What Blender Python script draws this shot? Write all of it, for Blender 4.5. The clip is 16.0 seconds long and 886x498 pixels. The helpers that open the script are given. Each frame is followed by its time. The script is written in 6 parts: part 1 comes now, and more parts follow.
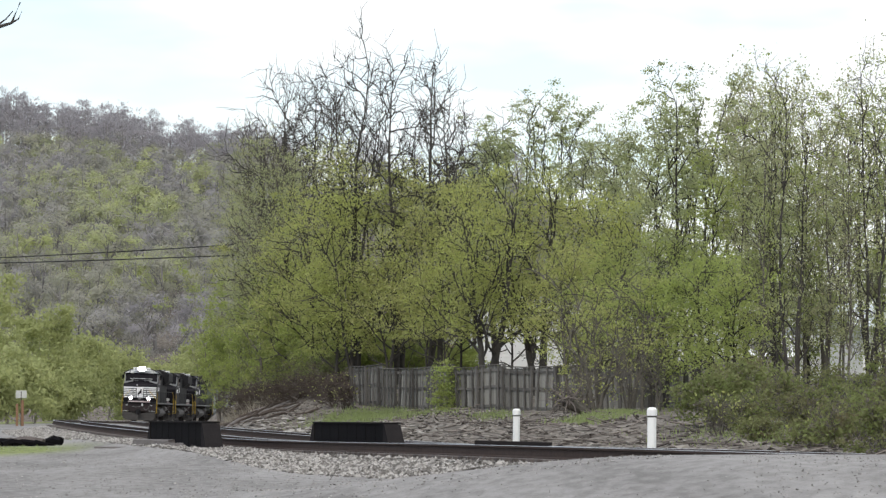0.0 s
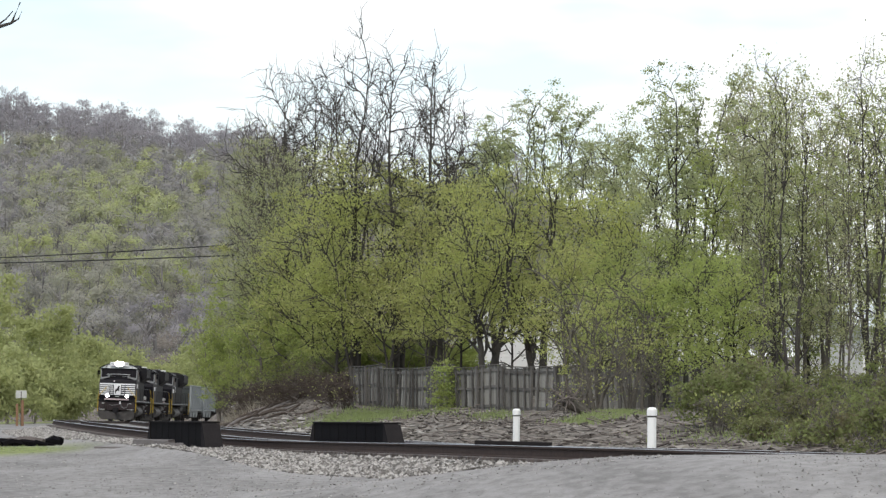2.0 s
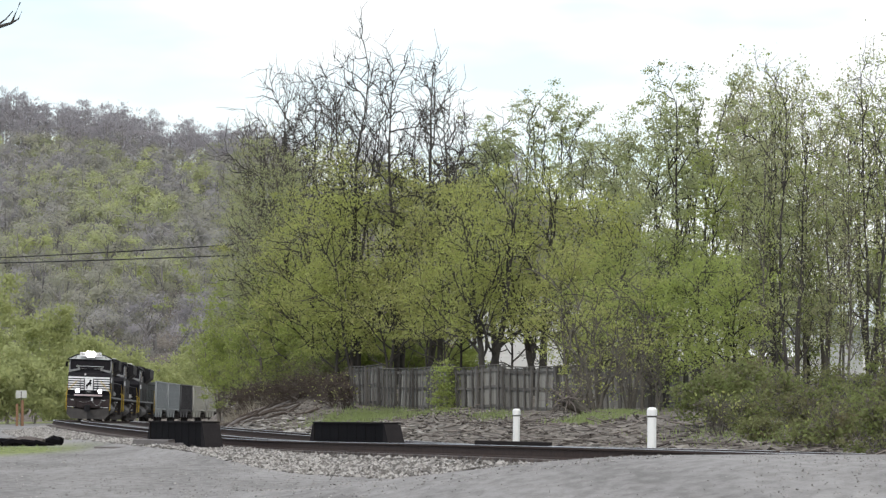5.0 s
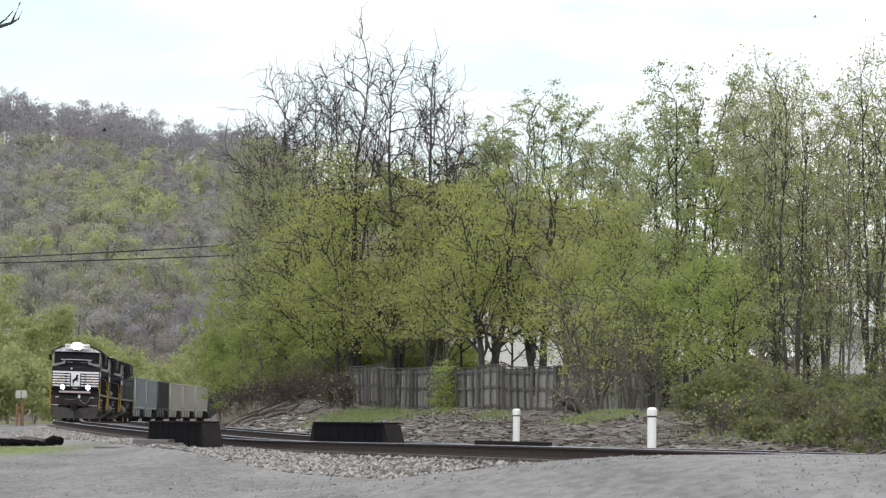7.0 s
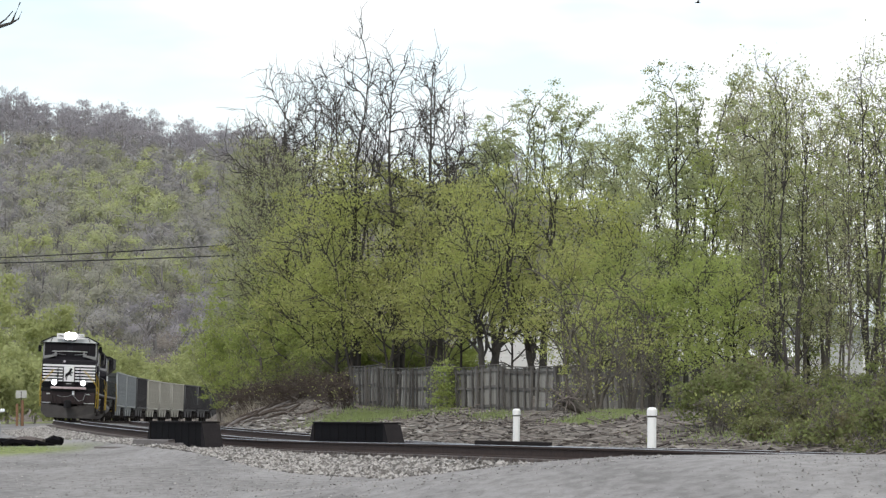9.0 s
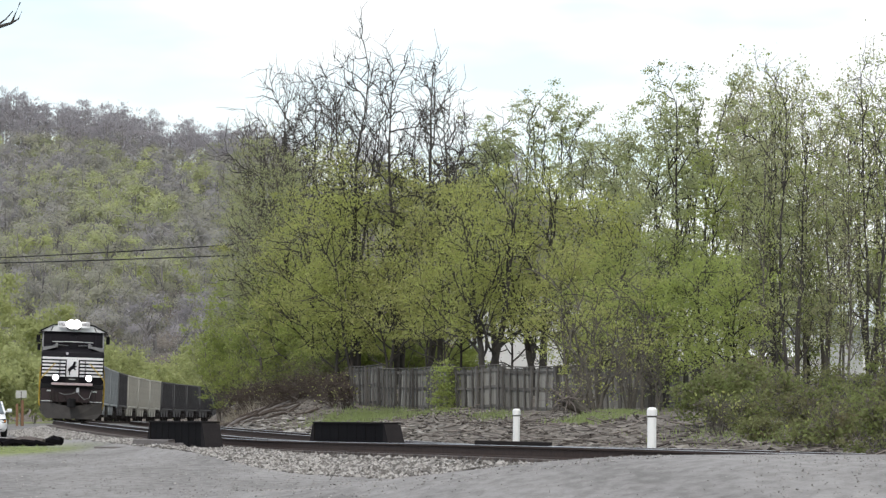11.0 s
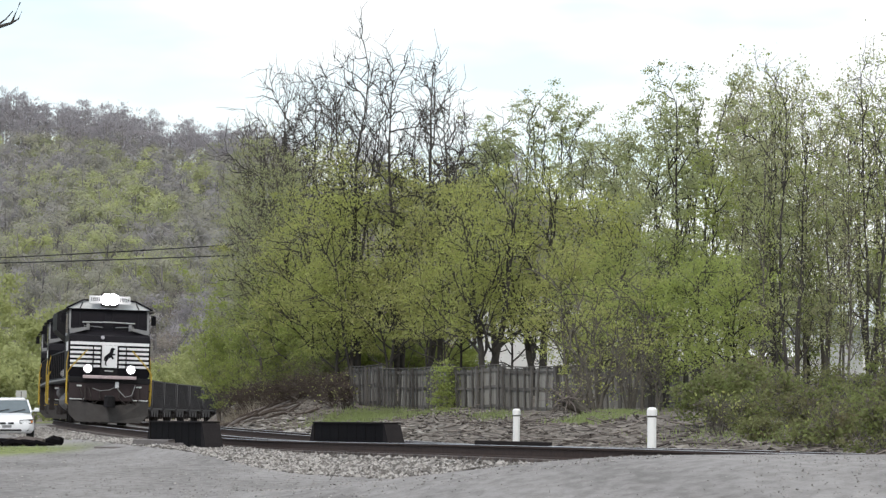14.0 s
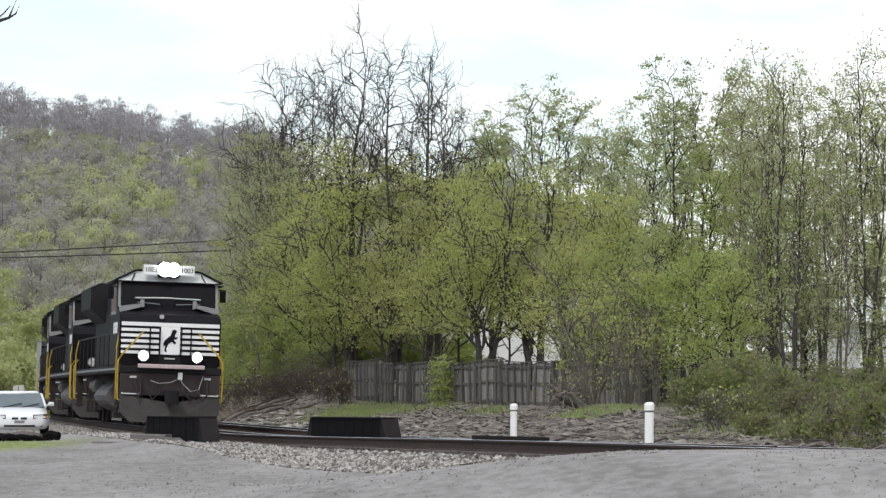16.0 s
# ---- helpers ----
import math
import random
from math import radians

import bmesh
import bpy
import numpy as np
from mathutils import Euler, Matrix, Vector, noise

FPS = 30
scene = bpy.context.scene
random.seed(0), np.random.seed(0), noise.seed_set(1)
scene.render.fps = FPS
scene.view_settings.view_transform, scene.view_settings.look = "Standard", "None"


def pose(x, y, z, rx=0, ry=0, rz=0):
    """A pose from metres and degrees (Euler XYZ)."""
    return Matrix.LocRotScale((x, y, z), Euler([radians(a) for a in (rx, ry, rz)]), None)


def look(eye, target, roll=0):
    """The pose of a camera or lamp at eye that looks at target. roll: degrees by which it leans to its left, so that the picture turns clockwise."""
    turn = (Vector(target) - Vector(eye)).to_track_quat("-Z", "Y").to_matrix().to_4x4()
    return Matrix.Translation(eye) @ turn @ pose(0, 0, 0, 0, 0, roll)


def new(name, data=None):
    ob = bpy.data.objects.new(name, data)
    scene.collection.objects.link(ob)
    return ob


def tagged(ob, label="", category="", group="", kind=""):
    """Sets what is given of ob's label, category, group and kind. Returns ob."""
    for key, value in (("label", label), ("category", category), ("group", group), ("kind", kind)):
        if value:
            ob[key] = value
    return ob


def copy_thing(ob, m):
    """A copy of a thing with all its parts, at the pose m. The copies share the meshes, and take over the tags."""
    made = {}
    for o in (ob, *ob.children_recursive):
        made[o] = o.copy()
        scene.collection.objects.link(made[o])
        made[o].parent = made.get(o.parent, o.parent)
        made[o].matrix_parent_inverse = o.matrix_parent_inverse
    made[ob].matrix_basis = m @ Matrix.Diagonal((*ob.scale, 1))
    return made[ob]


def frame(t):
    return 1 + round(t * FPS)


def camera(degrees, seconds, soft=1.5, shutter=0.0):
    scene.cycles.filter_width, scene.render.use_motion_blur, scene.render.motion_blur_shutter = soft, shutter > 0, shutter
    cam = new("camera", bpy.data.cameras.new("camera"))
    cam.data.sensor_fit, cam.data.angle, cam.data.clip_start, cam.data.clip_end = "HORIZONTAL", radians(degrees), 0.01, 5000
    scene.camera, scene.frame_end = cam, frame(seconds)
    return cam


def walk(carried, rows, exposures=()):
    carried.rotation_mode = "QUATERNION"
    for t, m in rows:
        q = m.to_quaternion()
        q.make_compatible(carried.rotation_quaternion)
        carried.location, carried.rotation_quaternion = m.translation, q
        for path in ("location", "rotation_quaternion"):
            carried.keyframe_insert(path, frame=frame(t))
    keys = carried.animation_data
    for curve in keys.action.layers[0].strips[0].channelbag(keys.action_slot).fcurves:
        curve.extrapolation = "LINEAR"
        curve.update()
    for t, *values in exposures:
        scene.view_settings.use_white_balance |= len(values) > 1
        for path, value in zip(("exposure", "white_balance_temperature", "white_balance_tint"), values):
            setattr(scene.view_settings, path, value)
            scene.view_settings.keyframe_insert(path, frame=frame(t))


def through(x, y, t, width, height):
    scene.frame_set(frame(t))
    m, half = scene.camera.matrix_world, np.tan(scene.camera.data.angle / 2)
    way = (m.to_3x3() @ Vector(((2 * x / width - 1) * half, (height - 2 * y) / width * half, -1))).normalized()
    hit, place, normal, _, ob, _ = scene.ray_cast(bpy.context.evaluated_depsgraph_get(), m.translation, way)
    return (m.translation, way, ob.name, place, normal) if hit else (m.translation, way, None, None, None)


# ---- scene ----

cam = camera(14.33, 16.0, soft=1.35)
PITCH = 92.725
walk(cam, [(0.0, pose(0, 0, 0.5, PITCH)), (14.9, pose(0, 0, 0.5, PITCH)), (15.3, pose(0, 0, 0.5, PITCH - 0.018, 0, -0.03)),
           (15.6, pose(0, 0, 0.5, PITCH - 0.04, 0, -0.038)), (16.0, pose(0, 0, 0.5, PITCH - 0.083, 0, -0.043))])

# ---- world, sun, exposure ----
scene.view_settings.exposure = 0.3
SUN_ELEV, SUN_AZ = 52.0, 205.0
world = bpy.data.worlds.new("overcast_sky")
scene.world = world
world.use_nodes = True
wn, wl = world.node_tree.nodes, world.node_tree.links
wn.clear()
w_out, w_bg = wn.new("ShaderNodeOutputWorld"), wn.new("ShaderNodeBackground")
w_sky = wn.new("ShaderNodeTexSky")
w_sky.sky_type, w_sky.sun_disc = "NISHITA", False
w_sky.sun_elevation, w_sky.sun_rotation = radians(SUN_ELEV), radians(SUN_AZ)
w_scale = wn.new("ShaderNodeVectorMath")
w_scale.operation = "SCALE"
w_scale.inputs["Scale"].default_value = 0.15
w_co, w_map, w_noise, w_ramp = wn.new("ShaderNodeTexCoord"), wn.new("ShaderNodeMapping"), wn.new("ShaderNodeTexNoise"), wn.new("ShaderNodeValToRGB")
w_map.inputs["Scale"].default_value = (9, 9, 32)
w_map.inputs["Location"].default_value = (0.6, 0.2, 0.35)
w_noise.inputs["Scale"].default_value, w_noise.inputs["Detail"].default_value = 1.0, 4.0
w_ramp.color_ramp.elements[0].position, w_ramp.color_ramp.elements[0].color = 0.34, (0.3, 0.3, 0.3, 1)
w_ramp.color_ramp.elements[1].position, w_ramp.color_ramp.elements[1].color = 0.5, (0.97, 0.97, 0.97, 1)
w_mix = wn.new("ShaderNodeMix")
w_mix.data_type = "RGBA"
w_mix.inputs["B"].default_value = (0.955, 0.985, 1.0, 1)
wl.new(w_co.outputs["Generated"], w_map.inputs["Vector"])
wl.new(w_map.outputs["Vector"], w_noise.inputs["Vector"])
wl.new(w_noise.outputs["Fac"], w_ramp.inputs["Fac"])
w_sep, w_west, w_mul = wn.new("ShaderNodeSeparateXYZ"), wn.new("ShaderNodeMapRange"), wn.new("ShaderNodeMath")
w_west.inputs["From Min"].default_value, w_west.inputs["From Max"].default_value = -0.14, -0.03
w_west.inputs["To Min"].default_value, w_west.inputs["To Max"].default_value = 0.4, 1.0
w_mul.operation = "MULTIPLY"
wl.new(w_co.outputs["Generated"], w_sep.inputs["Vector"])
wl.new(w_sep.outputs["X"], w_west.inputs["Value"])
wl.new(w_ramp.outputs["Color"], w_mul.inputs[0])
wl.new(w_west.outputs["Result"], w_mul.inputs[1])
wl.new(w_mul.outputs["Value"], w_mix.inputs["Factor"])
wl.new(w_sky.outputs["Color"], w_scale.inputs[0])
wl.new(w_scale.outputs["Vector"], w_mix.inputs["A"])
wl.new(w_mix.outputs["Result"], w_bg.inputs["Color"])
w_bg.inputs["Strength"].default_value = 1.0
wl.new(w_bg.outputs["Background"], w_out.inputs["Surface"])

sun = new("sun", bpy.data.lights.new("sun", "SUN"))
sun.data.energy, sun.data.angle, sun.data.color = 1.5, radians(14), (1.0, 0.95, 0.88)
sun.matrix_basis = look((0, 0, 60), (-20 * math.sin(radians(SUN_AZ)), -20 * math.cos(radians(SUN_AZ)), 60 - 20 * math.tan(radians(SUN_ELEV))))


# ---- materials ----
def material(name, color, color2=None, rough=0.8, metal=0.0, scale=4.0, fine=40.0, bump=0.2, spread=0.5, by_object=0.0, by_island=0.0,
             emit=0.0, attribute="", color3=None, stretch=(1, 1, 1), spec=0.4):
    """A surface with variation at two scales; optional variation by object, by island or by a stored value."""
    m = bpy.data.materials.new(name)
    m.use_nodes = True
    nt = m.node_tree
    n, l = nt.nodes, nt.links
    b = n["Principled BSDF"]
    b.inputs["Roughness"].default_value, b.inputs["Metallic"].default_value = rough, metal
    b.inputs["Specular IOR Level"].default_value = spec
    color2 = color2 or tuple(c * 0.7 for c in color)
    co, mp = n.new("ShaderNodeTexCoord"), n.new("ShaderNodeMapping")
    mp.inputs["Scale"].default_value = stretch
    l.new(co.outputs["Object"], mp.inputs["Vector"])
    big, small = n.new("ShaderNodeTexNoise"), n.new("ShaderNodeTexNoise")
    big.inputs["Scale"].default_value, big.inputs["Detail"].default_value = scale, 5
    small.inputs["Scale"].default_value, small.inputs["Detail"].default_value = fine, 3
    l.new(mp.outputs["Vector"], big.inputs["Vector"])
    l.new(mp.outputs["Vector"], small.inputs["Vector"])
    add = n.new("ShaderNodeMath")
    add.operation = "MULTIPLY_ADD"
    add.inputs[1].default_value = 0.55
    l.new(small.outputs["Fac"], add.inputs[0])
    half = n.new("ShaderNodeMath")
    half.operation = "MULTIPLY"
    half.inputs[1].default_value = 0.45
    l.new(big.outputs["Fac"], half.inputs[0])
    l.new(half.outputs["Value"], add.inputs[2])
    fac = add.outputs["Value"]

    def plus(socket, weight):
        nonlocal fac
        a = n.new("ShaderNodeMath")
        a.operation = "MULTIPLY_ADD"
        a.inputs[1].default_value = weight
        l.new(socket, a.inputs[0])
        s = n.new("ShaderNodeMath")
        s.operation = "SUBTRACT"
        s.inputs[1].default_value = weight * 0.5
        l.new(fac, s.inputs[0])
        l.new(s.outputs["Value"], a.inputs[2])
        fac = a.outputs["Value"]

    if by_object:
        plus(n.new("ShaderNodeObjectInfo").outputs["Random"], by_object)
    if by_island:
        plus(n.new("ShaderNodeNewGeometry").outputs["Random Per Island"], by_island)
    ramp = n.new("ShaderNodeValToRGB")
    e = ramp.color_ramp.elements
    e[0].position, e[0].color = 0.5 - spread * 0.5, (*color2, 1)
    e[1].position, e[1].color = 0.5 + spread * 0.5, (*color, 1)
    l.new(fac, ramp.inputs["Fac"])
    shade = ramp.outputs["Color"]
    if attribute:
        at, mx = n.new("ShaderNodeAttribute"), n.new("ShaderNodeMix")
        at.attribute_name = attribute
        mx.data_type = "RGBA"
        mx.inputs["B"].default_value = (*color3, 1)
        l.new(at.outputs["Fac"], mx.inputs["Factor"])
        l.new(shade, mx.inputs["A"])
        shade = mx.outputs["Result"]
    l.new(shade, b.inputs["Base Color"])
    if bump:
        bp = n.new("ShaderNodeBump")
        bp.inputs["Strength"].default_value, bp.inputs["Distance"].default_value = bump, 0.02
        l.new(fac, bp.inputs["Height"])
        l.new(bp.outputs["Normal"], b.inputs["Normal"])
    if emit:
        b.inputs["Emission Color"].default_value = (*color, 1)
        b.inputs["Emission Strength"].default_value = emit
    return m


def ground_material():
    """Gravel, grass, leaf litter and rough dirt, laid out by three stored masks."""
    m = bpy.data.materials.new("ground_mix")
    m.use_nodes = True
    n, l = m.node_tree.nodes, m.node_tree.links
    b = n["Principled BSDF"]
    b.inputs["Roughness"].default_value = 0.95
    b.inputs["Specular IOR Level"].default_value = 0.15
    co = n.new("ShaderNodeTexCoord")

    def noise_ramp(scale, detail, c1, c2, p1=0.35, p2=0.65, stretch=(1, 1, 1)):
        mp, t, r = n.new("ShaderNodeMapping"), n.new("ShaderNodeTexNoise"), n.new("ShaderNodeValToRGB")
        mp.inputs["Scale"].default_value = stretch
        t.inputs["Scale"].default_value, t.inputs["Detail"].default_value = scale, detail
        l.new(co.outputs["Object"], mp.inputs["Vector"])
        l.new(mp.outputs["Vector"], t.inputs["Vector"])
        e = r.color_ramp.elements
        e[0].position, e[0].color, e[1].position, e[1].color = p1, (*c1, 1), p2, (*c2, 1)
        l.new(t.outputs["Fac"], r.inputs["Fac"])
        return r.outputs["Color"], t.outputs["Fac"]

    def mix(f, a, c):
        x = n.new("ShaderNodeMix")
        x.data_type = "RGBA"
        l.new(f, x.inputs["Factor"])
        l.new(a, x.inputs["A"])
        l.new(c, x.inputs["B"])
        return x.outputs["Result"]

    gravel, _ = noise_ramp(26, 4, (0.16, 0.153, 0.146), (0.3, 0.287, 0.276))
    broad, _ = noise_ramp(0.4, 7, (0.13, 0.122, 0.114), (0.345, 0.33, 0.315), 0.38, 0.6, stretch=(1, 0.22, 1))
    half = n.new("ShaderNodeMix")
    half.data_type = "RGBA"
    half.inputs["Factor"].default_value = 0.5
    l.new(gravel, half.inputs["A"])
    l.new(broad, half.inputs["B"])
    smudge, _ = noise_ramp(6.0, 8, (0.08, 0.075, 0.07), (0.33, 0.317, 0.305), 0.36, 0.62, stretch=(1, 0.3, 1))
    worn = n.new("ShaderNodeMix")
    worn.data_type = "RGBA"
    worn.inputs["Factor"].default_value = 0.28
    l.new(half.outputs["Result"], worn.inputs["A"])
    l.new(smudge, worn.inputs["B"])
    half = worn
    grass, _ = noise_ramp(3.0, 6, (0.1, 0.125, 0.04), (0.27, 0.31, 0.105))
    litter, _ = noise_ramp(2.2, 7, (0.042, 0.035, 0.029), (0.24, 0.214, 0.184))
    _, relief = noise_ramp(9, 6, (0, 0, 0), (1, 1, 1))
    at = n.new("ShaderNodeAttribute")
    at.attribute_name = "lay"
    sep = n.new("ShaderNodeSeparateColor")
    l.new(at.outputs["Color"], sep.inputs["Color"])
    c = mix(sep.outputs["Red"], half.outputs["Result"], litter)
    c = mix(sep.outputs["Green"], c, grass)
    l.new(c, b.inputs["Base Color"])
    bp = n.new("ShaderNodeBump")
    bp.inputs["Strength"].default_value, bp.inputs["Distance"].default_value = 0.4, 0.04
    l.new(relief, bp.inputs["Height"])
    l.new(bp.outputs["Normal"], b.inputs["Normal"])
    return m


M_GROUND = ground_material()
M_BALLAST = material("ballast_stone", (0.4, 0.38, 0.352), (0.14, 0.129, 0.118), rough=0.95, scale=3, fine=25, bump=0.3, by_island=0.9, spec=0.2)
M_RAIL = material("rusty_rail_steel", (0.075, 0.055, 0.047), (0.035, 0.026, 0.023), rough=0.85, spec=0.1, metal=0.0, scale=6, fine=60)
M_RAILTOP = material("polished_rail_head", (0.5, 0.48, 0.46), (0.34, 0.32, 0.3), rough=0.35, metal=0.9, bump=0.05)
M_TIE = material("creosoted_timber", (0.13, 0.11, 0.1), (0.05, 0.042, 0.038), rough=0.95, by_object=0.3)
M_GIRDER = material("weathered_black_steel", (0.011, 0.01, 0.011), (0.005, 0.0045, 0.005), rough=0.95, scale=3, fine=30, spec=0.04)
M_GIRDER_TOP = material("dusty_steel_flange", (0.026, 0.023, 0.023), (0.013, 0.012, 0.012), rough=0.95, spec=0.05)
M_TIMBER = material("grey_weathered_timber", (0.22, 0.2, 0.19), (0.09, 0.08, 0.075), rough=0.95, stretch=(1, 8, 8), by_object=0.3)
M_FENCE = material("weathered_grey_board", (0.29, 0.28, 0.25), (0.085, 0.08, 0.07), rough=0.95, scale=2, fine=24, stretch=(6, 6, 0.8), by_object=0.7, spread=0.8, spec=0.2)
M_FENCE_RAIL = material("weathered_fence_rail", (0.15, 0.142, 0.13), (0.055, 0.051, 0.046), rough=0.95, by_object=0.4, spec=0.2)
M_WHITE_PIPE = material("white_plastic_pipe", (0.82, 0.82, 0.8), (0.7, 0.7, 0.67), rough=0.5, spread=0.8, bump=0.03)
M_BARK = material("grey_brown_bark", (0.29, 0.255, 0.22), (0.13, 0.114, 0.098), rough=0.95, scale=3, fine=30, stretch=(1, 1, 0.3), spec=0.15)
M_BARK_DARK = material("dark_bark", (0.088, 0.081, 0.072), (0.034, 0.031, 0.029), rough=0.95, scale=3, fine=30, stretch=(1, 1, 0.3), spec=0.15)
M_BARK_SLIM = material("grey_brown_young_bark", (0.17, 0.155, 0.13), (0.08, 0.072, 0.06), rough=0.95, scale=3, fine=30, stretch=(1, 1, 0.3), spec=0.15)
M_BARK_BRUSH = material("dark_brown_brush_stems", (0.115, 0.092, 0.077), (0.05, 0.04, 0.034), rough=0.95, by_island=0.5, spec=0.15)
M_TWIG = material("grey_dry_twigs", (0.2, 0.175, 0.155), (0.09, 0.077, 0.07), rough=0.95, by_island=0.6, spec=0.15)


def leaf_material(name, color, color2, color3=None, vary=0.5, through=0.5):
    m = material(name, color, color2, rough=0.6, scale=0.5, fine=6, bump=0, by_island=vary, spread=0.9, spec=0.25, attribute="tint" if color3 else "", color3=color3)
    n, l = m.node_tree.nodes, m.node_tree.links
    b, out = n["Principled BSDF"], n["Material Output"]
    tr, mx = n.new("ShaderNodeBsdfTranslucent"), n.new("ShaderNodeMixShader")
    mx.inputs["Fac"].default_value = through
    l.new(b.inputs["Base Color"].links[0].from_socket, tr.inputs["Color"])
    l.new(b.outputs["BSDF"], mx.inputs[1])
    l.new(tr.outputs["BSDF"], mx.inputs[2])
    l.new(mx.outputs["Shader"], out.inputs["Surface"])
    return m


M_LEAF_YELLOW = leaf_material("young_yellow_green_leaf", (0.52, 0.56, 0.18), (0.34, 0.375, 0.12), (0.39, 0.37, 0.18))
# yellow-green with extra blue mixed in as distance haze
M_LEAF_YELLOW_FAR = leaf_material("far_yellow_green_leaf_hazed", (0.46, 0.485, 0.22), (0.33, 0.355, 0.155), (0.36, 0.39, 0.165))
M_LEAF_DULL = leaf_material("dull_brush_leaf", (0.29, 0.335, 0.12), (0.14, 0.165, 0.06), (0.2, 0.175, 0.1))
M_LEAF_GREEN = leaf_material("fresh_green_leaf", (0.46, 0.535, 0.165), (0.265, 0.32, 0.095), (0.33, 0.34, 0.13))
M_LEAF_OLIVE = leaf_material("olive_bud_leaf", (0.5, 0.54, 0.27), (0.32, 0.35, 0.175), (0.4, 0.375, 0.24))
M_LEAF_PALE = leaf_material("pale_spring_leaf", (0.48, 0.53, 0.26), (0.3, 0.34, 0.16), (0.35, 0.36, 0.21))


# ---- mesh helpers ----
def finish(bm, name, mat, smooth=False):
    me = bpy.data.meshes.new(name)
    bm.to_mesh(me)
    bm.free()
    for m in (mat if isinstance(mat, (list, tuple)) else [mat]):
        me.materials.append(m)
    if smooth:
        me.polygons.foreach_set("use_smooth", [True] * len(me.polygons))
    return me


def part(name, bm, mat, parent, label="", smooth=False):
    ob = new(name, bm if isinstance(bm, bpy.types.Mesh) else finish(bm, name, mat, smooth))
    ob.parent = parent
    return tagged(ob, label) if label else ob


def thing(name, label, category, m=None, group="", kind=""):
    ob = tagged(new(name), label, category, group, kind)
    if m is not None:
        ob.matrix_basis = m
    return ob


def box(bm, x0, x1, y0, y1, z0, z1, mat=0, bevel=0.0):
    vs = [bm.verts.new(p) for p in ((x0, y0, z0), (x1, y0, z0), (x1, y1, z0), (x0, y1, z0), (x0, y0, z1), (x1, y0, z1), (x1, y1, z1), (x0, y1, z1))]
    fs = [bm.faces.new([vs[i] for i in q]) for q in ((3, 2, 1, 0), (4, 5, 6, 7), (0, 1, 5, 4), (1, 2, 6, 5), (2, 3, 7, 6), (3, 0, 4, 7))]
    for f in fs:
        f.material_index = mat
    if bevel:
        es = list({e for f in fs for e in f.edges})
        r = bmesh.ops.bevel(bm, geom=es, offset=bevel, segments=2, profile=0.5, affect="EDGES", clamp_overlap=True)
        for f in r["faces"]:
            f.material_index = mat
    return bm


def boxed(*a, **k):
    return box(bmesh.new(), *a, **k)


def prism(bm, outline, axis, a, b, mat=0):
    """An outline of 2D points drawn out from a to b along axis (0 x, 1 y, 2 z)."""
    def at(p, v):
        q = list(p)
        q.insert(axis, v)
        return q
    lo, hi = [bm.verts.new(at(p, a)) for p in outline], [bm.verts.new(at(p, b)) for p in outline]
    fs = [bm.faces.new(lo), bm.faces.new(hi[::-1])]
    k = len(outline)
    for i in range(k):
        fs.append(bm.faces.new((lo[(i + 1) % k], lo[i], hi[i], hi[(i + 1) % k])))
    for f in fs:
        f.material_index = mat
    bmesh.ops.recalc_face_normals(bm, faces=fs)
    return bm


def rod(bm, points, r, sides=8, r2=None, mat=0):
    """A round bar through points, tapering from r to r2."""
    r2 = r if r2 is None else r2
    pts = [Vector(p) for p in points]
    rings = []
    for i, p in enumerate(pts):
        d = (pts[min(i + 1, len(pts) - 1)] - pts[max(i - 1, 0)]).normalized()
        u = d.cross(Vector((0.31, 0.17, 0.93)) if abs(d.z) < 0.9 else Vector((1, 0.1, 0))).normalized()
        v = d.cross(u)
        k = r + (r2 - r) * i / max(1, len(pts) - 1)
        rings.append([bm.verts.new(p + (u * math.cos(a) + v * math.sin(a)) * k) for a in (2 * math.pi * j / sides for j in range(sides))])
    for a, b in zip(rings, rings[1:]):
        for j in range(sides):
            bm.faces.new((a[j], a[(j + 1) % sides], b[(j + 1) % sides], b[j])).material_index = mat
    for ring, flip in ((rings[0], True), (rings[-1], False)):
        bm.faces.new(ring[::-1] if flip else ring).material_index = mat
    return bm


def lathe(bm, profile, axis_from, axis_dir, sides=20, mat=0):
    """A turned body: profile of (distance along the axis, radius)."""
    d = Vector(axis_dir).normalized()
    u = d.cross(Vector((0, 0, 1)) if abs(d.z) < 0.9 else Vector((1, 0, 0))).normalized()
    v = d.cross(u)
    o = Vector(axis_from)
    rings = [[bm.verts.new(o + d * h + (u * math.cos(a) + v * math.sin(a)) * r) for a in (2 * math.pi * j / sides for j in range(sides))] for h, r in profile]
    for a, b in zip(rings, rings[1:]):
        for j in range(sides):
            bm.faces.new((a[j], a[(j + 1) % sides], b[(j + 1) % sides], b[j])).material_index = mat
    bm.faces.new(rings[0][::-1]).material_index = mat
    bm.faces.new(rings[-1]).material_index = mat
    return bm


def mesh_of(name, verts, faces, mats, smooth=False, values=None):
    me = bpy.data.meshes.new(name)
    me.from_pydata(verts, [], faces)
    for m in mats:
        me.materials.append(m)
    if values is not None:
        at = me.attributes.new("tint", "FLOAT", "POINT")
        at.data.foreach_set("value", values)
    if smooth:
        me.polygons.foreach_set("use_smooth", [True] * len(me.polygons))
    me.update()
    return me


